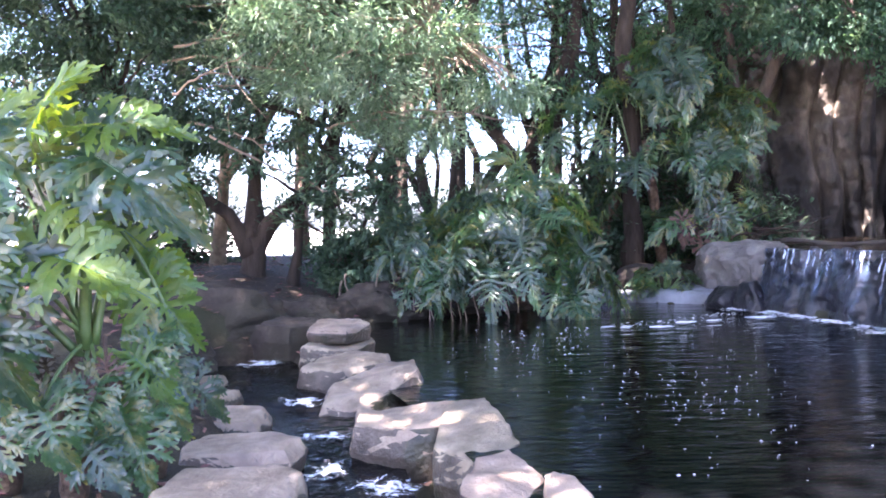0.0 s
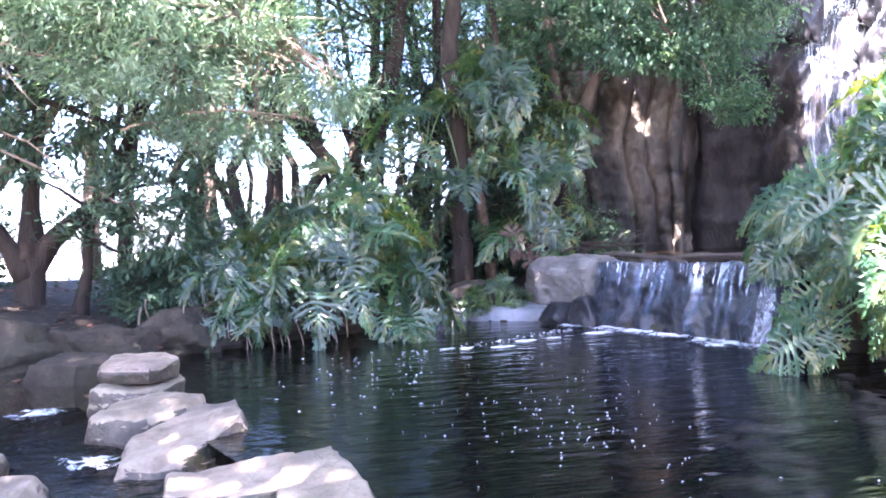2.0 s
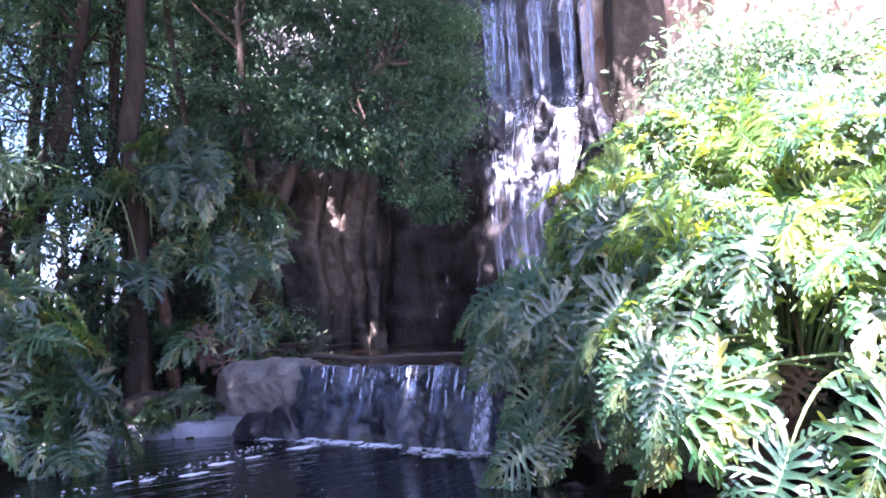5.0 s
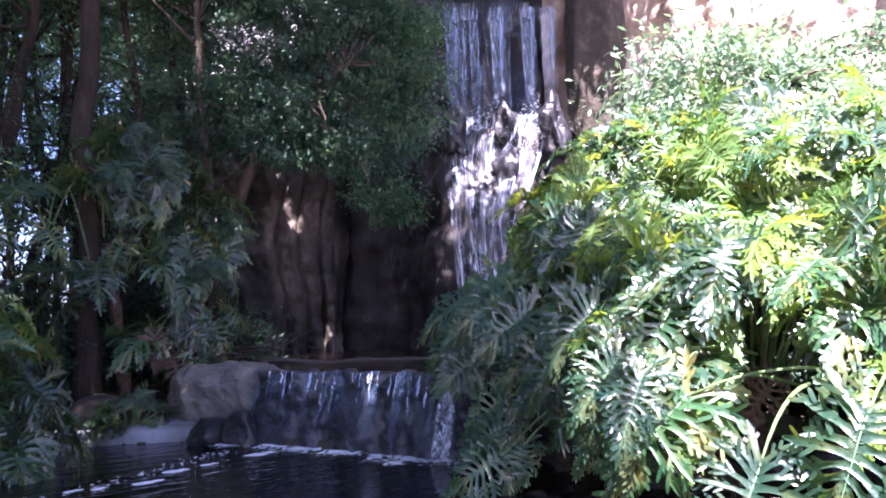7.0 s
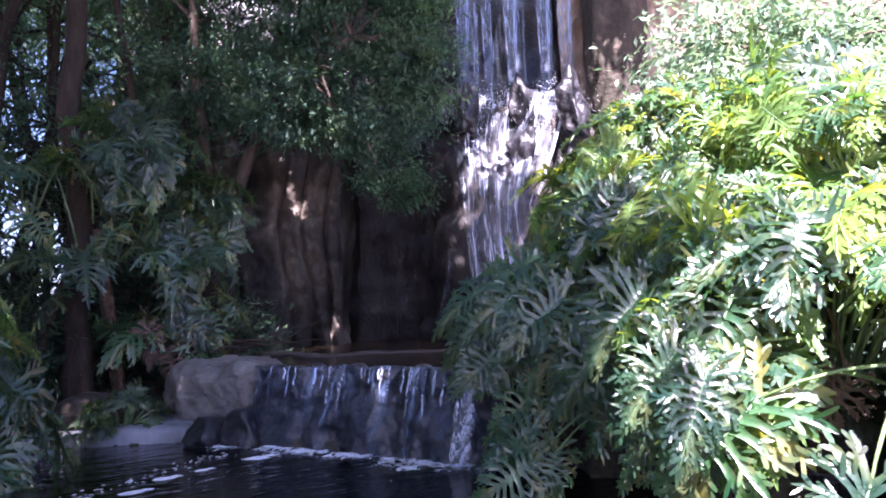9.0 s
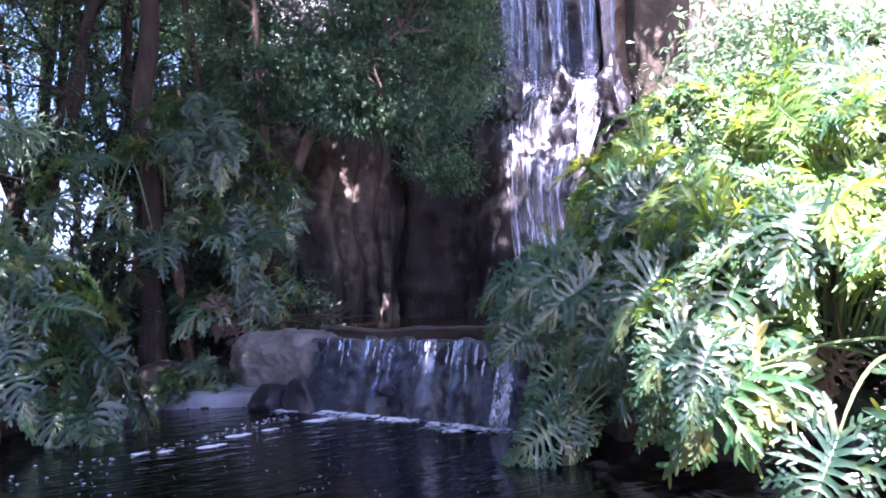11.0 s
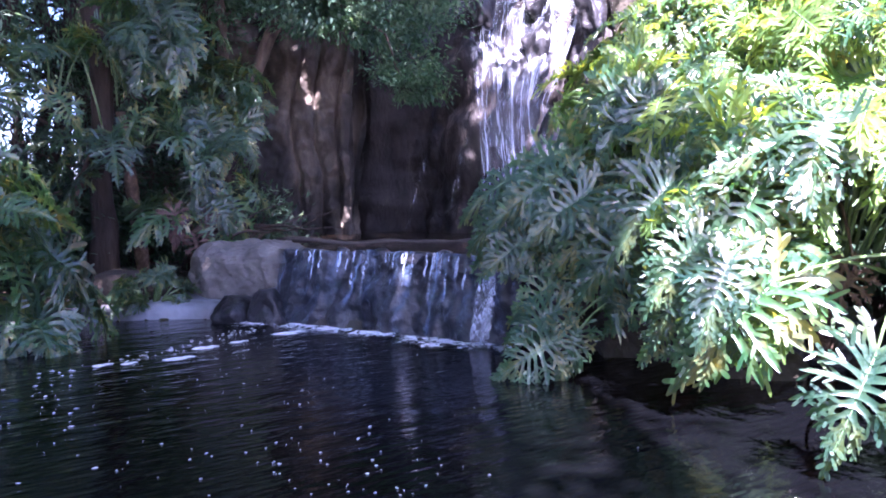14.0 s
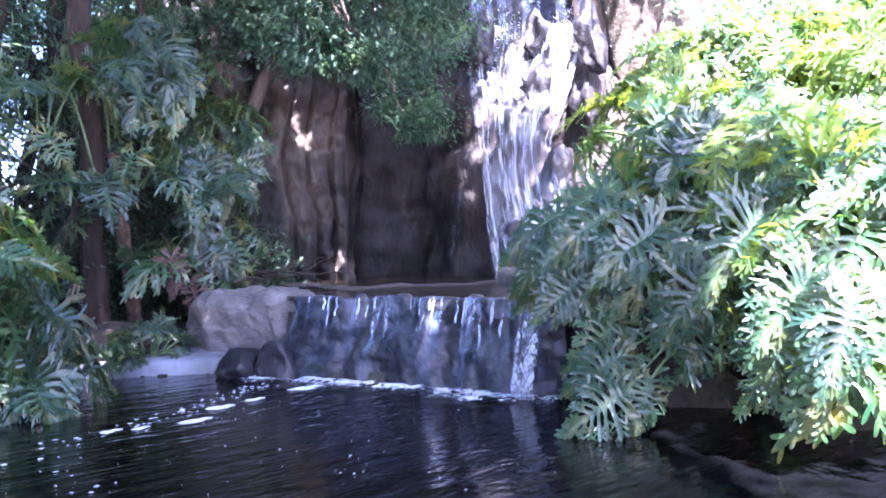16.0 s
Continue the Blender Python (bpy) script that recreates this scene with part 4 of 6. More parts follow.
def leaf_mesh(seed, lobes=9, broad=1.0, ruffle=1.0):
    """One deeply cut leaf, one unit long from its stalk, along +y, facing +z: twisted lobes, each with rounded fingers down both sides."""
    r = random.Random(seed)
    verts, faces, mi = [], [], []
    fold, sag = r.uniform(0.15, 0.65), r.uniform(0.25, 0.6)

    def bend(x, y, z):
        return (x, y, z + fold * abs(x) - 0.9 * x * x - sag * max(y, 0) ** 2 + 0.05 * ruffle * noise.noise(Vector((x * 3, y * 3, seed))))

    def quad(a, b, c, d, sgn):
        faces.append((a, b, c, d) if sgn > 0 else (a, d, c, b))
        mi.append(0)

    def finger(p, d, s, z, length, width, tilt, sgn):
        o = len(verts)
        for t, w in ((0.0, 0.75), (0.5, 1.0), (0.82, 0.86), (1.0, 0.34)):
            c = p + d * (length * t)
            for k in (-1, 1):
                q = c + s * (k * w * width)
                verts.append(bend(q.x, q.y, z + tilt * length * t + 0.25 * tilt * k * width))
        for i in range(3):
            a = o + 2 * i
            quad(a, a + 2, a + 3, a + 1, sgn)

    def lobe(start, ang, length, width, sgn, curl, twist, droop):
        o, rows = len(verts), 9
        ph = r.uniform(0, 6.28)

        def spine(t):
            a = ang - curl * t
            d, s = Vector((math.sin(a) * sgn, math.cos(a), 0)), Vector((math.cos(a) * sgn, -math.sin(a), 0))
            p = Vector(start) + Vector((math.sin(ang - 0.5 * curl * t) * sgn, math.cos(ang - 0.5 * curl * t), 0)) * (length * t)
            return p, d, s, -droop * length * t * t + 0.02 * ruffle * math.sin(4 * t + ph) * t

        for i in range(rows):
            t = i / (rows - 1)
            p, d, s, z = spine(t)
            body = 1.5 - 2.8 * t if t < 0.25 else 0.80 + 0.45 * math.sin(math.pi * min(1.0, (t - 0.2) / 0.95))
            w = width * body * (1.0, 1.0, 1.0, 1.0, 1.0, 1.0, 1.0, 0.82, 0.30)[i] * r.uniform(0.88, 1.12)
            for k, lift in ((-1, 0.012), (0, -0.005), (1, 0.012)):
                q = p + s * (k * w * math.cos(twist * t))
                verts.append(bend(q.x, q.y, z + lift + k * w * math.sin(twist * t)))
        for i in range(rows - 1):
            for k in range(2):
                a = o + i * 3 + k
                quad(a, a + 3, a + 4, a + 1, sgn)
        for j in range(6):
            t, side = 0.36 + 0.09 * j + r.uniform(-0.02, 0.02), -1 if j % 2 else 1
            if r.random() < 0.06:
                continue
            p, d, s, z = spine(t)
            out = r.uniform(0.55, 0.85)
            fd = d * math.cos(out) + s * (side * math.sin(out))
            fs = s * math.cos(out) - d * (side * math.sin(out))
            finger(p + s * (side * 0.4 * width), fd, fs, z + 0.006, length * r.uniform(0.20, 0.30) * (1.15 - 0.35 * t), width * r.uniform(0.50, 0.70), side * 0.7 * math.sin(twist * t) + ruffle * r.gauss(0, 0.35), sgn)

    for sgn in (-1, 1):
        for i in range(lobes):
            f = i / (lobes - 1)
            ang = radians(150 - 126 * f ** 0.85 + r.uniform(-6, 6))
            start = (0, 0.01 + 0.62 * f ** 1.1, 0)
            length = (0.36 + 0.16 * math.sin(math.pi * min(1, f * 1.15 + 0.10))) * (1 - 0.30 * f ** 2.2) * r.uniform(0.84, 1.10)
            wide = broad * (0.036 - 0.009 * f) * r.uniform(0.88, 1.15)
            lobe(start, ang, length, wide, sgn, r.uniform(-0.15, 0.5), ruffle * r.gauss(0, 0.50), r.uniform(-0.12, 0.42) * ruffle)
    lobe((0, 0.54, 0), 0.0, 0.44, 0.034 * broad, 1, r.uniform(-0.1, 0.1), r.gauss(0, 0.4), 0.1)
    web = len(verts)
    for t, w in ((-0.05, 0.02), (0.03, 0.068), (0.2, 0.062), (0.4, 0.048), (0.62, 0.03)):
        for k in (-1, 0, 1):
            verts.append(bend(k * w * broad, t, 0.004 if k else -0.004))
    for i in range(4):
        for k in range(2):
            a = web + i * 3 + k
            faces.append((a, a + 1, a + 4, a + 3))
            mi.append(0)
    pts = [bend(0, 0.95 * k / 6, 0.010) for k in range(7)]
    v, f = tube(pts, [0.009 - 0.0011 * k for k in range(7)], 5)
    o = len(verts)
    verts += [tuple(q) for q in v]
    faces += [tuple(i + o for i in q) for q in f]
    mi += [1] * len(f)
    return mesh_of("leaf", verts, faces, (M_LEAF, M_RIB), True, mi)


LEAVES = [leaf_mesh(s, n, 0.80, w) for s, n, w in ((1, 10, 1.1), (2, 11, 1.5), (3, 10, 1.3), (4, 11, 1.7), (5, 9, 1.0), (6, 10, 1.4), (7, 11, 1.2), (8, 10, 1.6))]
BROAD_LEAVES = [leaf_mesh(s, n, 1.0, 0.9) for s, n in ((21, 9), (22, 10), (23, 9))]
SUNLIT_LEAVES, SUNLIT_BROAD = [m.copy() for m in LEAVES], [m.copy() for m in BROAD_LEAVES]
for m in SUNLIT_LEAVES + SUNLIT_BROAD:
    m.materials[0] = M_SUNLITLEAF
DRY_LEAF = leaf_mesh(9, 7)
DRY_LEAF.materials.clear()
DRY_LEAF.materials.append(M_DRY)
DRY_LEAF.materials.append(M_DRY)


def put_leaf(root, at, tip, up, size, mesh, crown, r, name="leaf", label=""):
    """A leaf whose stalk end is at `at`, pointing along tip with its face towards up, and its petiole from the crown."""
    y = Vector(tip).normalized()
    z = Vector(up) - y * Vector(up).dot(y)
    if z.length < 1e-3:
        z = y.orthogonal()
    z.normalize()
    x = y.cross(z)
    m = Matrix((x, y, z)).transposed().to_4x4()
    m.translation = Vector(at) - root.location
    ob = part(name, mesh, root, label, m @ Matrix.Diagonal((size, size, size, 1)))
    a, b = Vector(crown), Vector(at)
    mid = a.lerp(b, 0.55) + Vector((0, 0, 0.22 * (b - a).length))
    pts = []
    for k in range(7):
        t = k / 6
        pts.append((1 - t) ** 2 * a + 2 * t * (1 - t) * mid + t * t * b - root.location)
    v, f = tube(pts, [0.016 * (1 - 0.45 * k / 6) for k in range(7)], 5)
    stalk = part("petiole", mesh_of("petiole", v, f, (M_PETIOLE if name == "leaf" else M_DRY,)), ob)
    stalk.matrix_parent_inverse = ob.matrix_basis.inverted()
    return ob


def trunk_part(root, pts, radii, label="stout trunk ringed with pale leaf scars"):
    fine, rad = [], []
    for i in range(len(pts) - 1):
        for k in range(6):
            t = k / 6
            p = Vector(pts[i]).lerp(Vector(pts[i + 1]), t)
            fine.append(p + wobble(p, 3, 0.03) - root.location)
            rad.append((radii[i] * (1 - t) + radii[i + 1] * t) * (1 + 0.16 * (k % 2)))
    v, f = tube(fine, rad, 9)
    part("trunk", mesh_of("trunk", v, f, (M_PTRUNK,)), root, label)


def philodendron(label, base, mounds, count, size, seed, trunks=(), face=None, cull=0.0, droop=0.55, dry=3, facing=0.55, low=0.16, placed=(), lit_share=0.0, wander=0.8, gaps=()):
    """A clump of leaves over rounded mounds (centre, radii), each leaf on a stalk from the clump's crowns."""
    r = random.Random(seed)
    root = thing("philodendron", label, "philodendron", base, "philodendrons round the pond")
    for pts, radii in trunks:
        trunk_part(root, pts, radii)
    weights = [rx * ry + rx * rz + ry * rz for _, (rx, ry, rz) in mounds]
    made = tries = 0
    while made < count and tries < count * 60:
        tries += 1
        (c, rad), = r.choices(mounds, weights)
        d = Vector((r.gauss(0, 1), r.gauss(0, 1), r.gauss(0.15, 0.9))).normalized()
        if d.z < -0.45:
            continue
        if face is not None and d.dot(Vector(face).normalized()) < cull and d.z < 0.75:
            continue
        k = r.uniform(0.72, 1.04)
        p = Vector((c[0] + rad[0] * d.x * k, c[1] + rad[1] * d.y * k, c[2] + rad[2] * d.z * k))
        if p.z < low or any((p - Vector(at)).length < room for at, room in gaps):
            continue
        inner = False
        for c2, r2 in mounds:
            q = Vector(((p.x - c2[0]) / r2[0], (p.y - c2[1]) / r2[1], (p.z - c2[2]) / r2[2]))
            if q.length < 0.68:
                inner = True
        if inner:
            continue
        flat = Vector((d.x, d.y, 0))
        if flat.length < 0.15:
            flat = Vector((r.gauss(0, 1), r.gauss(0, 1), 0))
        flat.normalize()
        turn = Matrix.Rotation(r.gauss(0, wander), 3, "Z")
        tip = turn @ flat + Vector((0, 0, -droop + r.gauss(0, 0.42) + 0.55 * max(d.z, 0)))
        up = Vector((0, 0, 0.9)) + flat * facing + Vector((r.gauss(0, 0.75 * wander), r.gauss(0, 0.75 * wander), r.gauss(0, 0.2)))
        s = size * r.uniform(0.72, 1.15)
        if p.z + tip.normalized().z * s * 1.1 < 0.03:
            tip.z = max(tip.z, (0.03 - p.z) / s)
        crown = Vector((c[0] + 0.35 * rad[0] * d.x, c[1] + 0.35 * rad[1] * d.y, c[2] - 0.15 * rad[2]))
        crown.z = max(crown.z, 0.1)
        if (p - crown).length > 1.15:
            crown = p + (crown - p).normalized() * 1.15
        # the lime sunlit copy goes only where sun falls: nearer or high leaves
        put_leaf(root, p, tip, up, s, r.choice(SUNLIT_LEAVES if r.random() < lit_share and (p.y < 7.9 or p.z > 2.3) else LEAVES), crown, r)
        made += 1
    for at, tip, up, s, crown in placed:
        put_leaf(root, at, tip, up, s, r.choice(LEAVES), crown, r)
    for _ in range(dry):
        (c, rad), = r.choices(mounds, weights)
        p = Vector((c[0] - 0.55 * rad[0] * r.uniform(0.5, 1), c[1] - 0.6 * rad[1] * r.uniform(-0.6, 1), max(0.5, c[2] - 0.2 * rad[2])))
        put_leaf(root, p, (r.gauss(0, .4), r.gauss(0, .4), -1), (-0.6, -0.6, 0.1), size * 0.6, DRY_LEAF, p + Vector((0.2, 0.2, 0.5)), r, "dry_leaf", "brown withered leaf")
    return root


# leaves that hang out over the water: stalk end, direction, face, size, crown
LOW_LEAVES = [((4.69, 8.49, 0.34), (-0.6, 0.22, -0.26), (-0.5, -0.75, 0.55), 0.66, (5.9, 8.25, 0.85)),
    ((4.05, 5.67, 0.68), (-0.35, 0.05, -0.5), (-0.75, -0.5, 0.45), 0.66, (4.9, 5.8, 1.05)),
    ((5.3, 8.1, 0.75), (-0.4, 0.3, -0.6), (-0.6, -0.7, 0.3), 0.55, (6.0, 8.2, 0.9)),
    ((5.0, 8.75, 0.55), (-0.6, 0.5, -0.35), (-0.4, -0.8, 0.5), 0.62, (5.9, 8.4, 0.8)),
    ((4.85, 8.4, 0.42), (-0.35, -0.1, -0.45), (-0.5, -0.8, 0.35), 0.48, (5.9, 8.2, 0.8))]
MIDDLE_LEAVES = [((4.66, 6.56, 0.95), (-0.66, 0.52, -0.8), (-0.65, -0.6, 0.45), 1.0, (5.35, 5.25, 1.02)),
    ((4.8, 6.75, 0.95), (-0.45, 0.3, -0.75), (-0.7, -0.5, 0.5), 0.8, (5.75, 6.3, 0.95)),
    ((5.42, 8.5, 1.38), (-0.55, 0.25, -0.4), (-0.4, -0.7, 0.7), 0.82, (6.2, 8.3, 1.3)),
    ((4.15, 5.1, 1.0), (-0.3, 0.2, -0.75), (-0.8, -0.3, 0.45), 0.8, (5.0, 5.2, 1.2)),
    ((5.25, 7.55, 1.25), (-0.5, 0.4, -0.5), (-0.6, -0.6, 0.5), 0.72, (6.1, 7.3, 1.2)),
    ((5.15, 8.9, 0.8), (-0.7, 0.3, -0.5), (-0.4, -0.8, 0.5), 0.6, (6.0, 8.6, 0.9))]
REACHING_LEAVES = [((5.35, 9.55, 1.78), (-0.7, 0.55, -0.3), (-0.35, -0.7, 0.8), 0.80, (6.3, 9.1, 1.5)),
    ((5.15, 9.45, 1.45), (-0.6, 0.6, -0.5), (-0.4, -0.8, 0.6), 0.70, (6.2, 9.0, 1.3)),
    ((5.05, 9.15, 1.20), (-0.7, 0.3, -0.5), (-0.4, -0.8, 0.5), 0.66, (6.1, 8.9, 1.1)),
    ((4.95, 8.35, 1.58), (-0.7, 0.2, -0.35), (-0.5, -0.7, 0.7), 0.74, (6.0, 8.2, 1.4)),
    ((4.85, 7.85, 1.25), (-0.6, 0.2, -0.6), (-0.6, -0.7, 0.5), 0.68, (5.9, 7.8, 1.2)),
    ((4.82, 7.45, 1.62), (-0.6, 0.1, -0.4), (-0.6, -0.6, 0.7), 0.70, (5.8, 7.3, 1.4)),
    ((4.75, 7.05, 1.35), (-0.5, 0.2, -0.6), (-0.7, -0.6, 0.5), 0.66, (5.8, 6.9, 1.3)),
    ((5.45, 9.75, 1.20), (-0.8, 0.5, -0.6), (-0.3, -0.8, 0.5), 0.62, (6.3, 9.2, 1.1))]
HANGING_LEAVES = [((4.50, 7.00, 1.22), (-0.5, 0.15, -0.45), (-0.6, -0.6, 0.6), 0.62, (5.6, 6.8, 1.3)),
    ((4.45, 7.05, 0.98), (-0.35, 0.25, -0.75), (-0.7, -0.6, 0.4), 0.62, (5.6, 6.9, 1.1)),
    ((4.55, 6.80, 0.86), (-0.25, 0.10, -0.80), (-0.6, -0.7, 0.4), 0.60, (5.6, 6.7, 1.1)),
    ((4.38, 6.70, 1.12), (-0.45, -0.05, -0.55), (-0.7, -0.6, 0.5), 0.60, (5.5, 6.5, 1.2)),
    ((4.62, 7.20, 0.72), (-0.45, 0.30, -0.60), (-0.5, -0.7, 0.5), 0.52, (5.7, 7.1, 1.0))]
HIGH_LEAVES = [((5.53, 8.83, 1.42), (-0.95, 0.5, -0.4), (-0.35, -0.7, 0.8), 1.0, (6.3, 8.5, 1.3)),
    ((4.95, 6.8, 1.66), (-0.4, 0.0, -0.45), (-0.7, -0.6, 0.5), 0.8, (5.8, 6.8, 1.5)),
    ((5.12, 6.46, 2.03), (-0.35, -0.1, -0.35), (-0.7, -0.5, 0.6), 0.78, (5.9, 6.4, 1.8)),
    ((5.25, 8.9, 1.75), (-0.7, 0.35, -0.3), (-0.4, -0.7, 0.8), 0.85, (6.2, 8.7, 1.5)),
    ((5.6, 9.2, 2.0), (-0.7, 0.45, -0.25), (-0.4, -0.7, 0.8), 0.85, (6.4, 8.9, 1.8))]
# the sunlit plant of the near bank
philodendron("large glossy sunlit philodendron overhanging the pond", (6.2, 7.0, 0.3),
             [((6.2, 7.0, 1.2), (1.35, 1.4, 1.25)), ((6.9, 8.7, 1.5), (1.5, 1.3, 1.35)), ((6.05, 5.3, 1.25), (1.2, 1.0, 1.1)), ((7.7, 7.2, 2.1), (2.0, 2.1, 1.5)), ((8.5, 9.6, 2.5), (1.8, 1.6, 1.5)), ((7.2, 4.4, 1.7), (1.8, 1.5, 1.5))],
             520, 0.74, 101, [([(7.0, 7.4, 0.1), (6.4, 7.2, 0.7), (5.9, 6.9, 1.0)], (0.12, 0.11, 0.09)), ([(7.2, 6.2, 0.1), (6.3, 6.0, 0.7), (5.7, 5.8, 0.95)], (0.12, 0.1, 0.08)), ([(7.2, 8.9, 0.1), (6.5, 8.6, 0.7), (6.0, 8.4, 0.95)], (0.12, 0.1, 0.08))],
             (-0.75, -0.6, 0.35), -0.05, droop=0.75, dry=12, facing=1.3, low=1.05, lit_share=0.36, gaps=(((5.08, 6.02, 1.12), 0.62), ((5.35, 5.75, 1.15), 0.5)),
             placed=LOW_LEAVES + MIDDLE_LEAVES + HIGH_LEAVES + REACHING_LEAVES + HANGING_LEAVES)
# the shaded clump over the far bank
philodendron("blue-green philodendron clump drooping to the water in shade", (0.9, 13.9, 0.2),
             [((0.8, 13.6, 0.95), (1.3, 0.8, 1.0)), ((-0.6, 13.9, 0.8), (0.9, 0.8, 0.9)), ((1.5, 13.8, 0.6), (0.7, 0.8, 0.75)), ((0.9, 14.0, 1.6), (1.1, 0.8, 0.7))],
             64, 0.82, 103, [([(1.0, 14.4, 0.1), (0.9, 14.0, 0.6)], (0.1, 0.08))], (0, -1, 0.2), 0.0, dry=5, droop=0.8, facing=1.5, wander=0.5)
philodendron("tall philodendron climbing a trunk in deep shade", (3.9, 16.0, 0.3),
             [((3.5, 15.8, 2.7), (0.95, 0.6, 1.9)), ((4.5, 15.7, 2.0), (0.8, 0.6, 1.5)), ((2.5, 15.8, 3.3), (0.8, 0.6, 0.8)), ((5.0, 16.2, 2.9), (0.7, 0.6, 1.2)), ((4.2, 16.0, 4.0), (1.0, 0.6, 0.9))],
             58, 0.82, 107, [([(3.9, 16.3, 0.1), (3.7, 16.2, 1.6), (3.5, 16.1, 3.2)], (0.1, 0.09, 0.07)), ([(2.6, 17.0, 0.2), (2.9, 16.6, 1.6), (3.5, 16.2, 2.9)], (0.11, 0.10, 0.08))], (0, -1, 0.2), 0.0, droop=0.9, dry=0, facing=1.1, wander=0.55)
skirt = scene.objects["philodendron.002"]
r_skirt = random.Random(61)
for k in range(9):
    at = Vector((3.9 + 0.16 * k, 15.25 + r_skirt.gauss(0, 0.1), 1.25 + r_skirt.uniform(-0.25, 0.3)))
    put_leaf(skirt, at, (r_skirt.gauss(0, .15), -0.25, -1), (r_skirt.gauss(0, .5), -1, 0.1), 0.5, DRY_LEAF, at + Vector((0, 0.3, 0.35)), r_skirt, "dry_leaf", "brown withered leaf hanging down")
for k, (a, b) in enumerate([((4.5, 15.2, 1.08), (6.3, 15.3, 1.35)), ((4.7, 15.0, 1.10), (6.0, 15.6, 1.1)), ((4.9, 15.4, 1.2), (6.6, 15.0, 1.12)), ((4.3, 15.3, 1.0), (5.6, 15.1, 1.55)), ((5.2, 15.2, 1.06), (6.9, 15.7, 1.45))]):
    a, b = Vector(a), Vector(b)
    pts = [a.lerp(b, j / 10) + wobble(a.lerp(b, j / 10) + Vector((k, 0, 0)), 1.4, 0.16) - a for j in range(11)]
    v, f = tube(pts, [0.022 - 0.0014 * j for j in range(11)], 6)
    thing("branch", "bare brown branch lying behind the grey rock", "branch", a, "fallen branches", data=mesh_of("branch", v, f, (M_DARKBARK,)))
# low fronds by the grey rock
philodendron("small bright green leafy clump beside a grey rock", (3.5, 14.9, 0.2), [((3.5, 14.95, 0.3), (0.5, 0.35, 0.42))], 30, 0.32, 109, (), (0, -1, 0.4), -0.3, dry=0)
# the near plant by the stepping stones


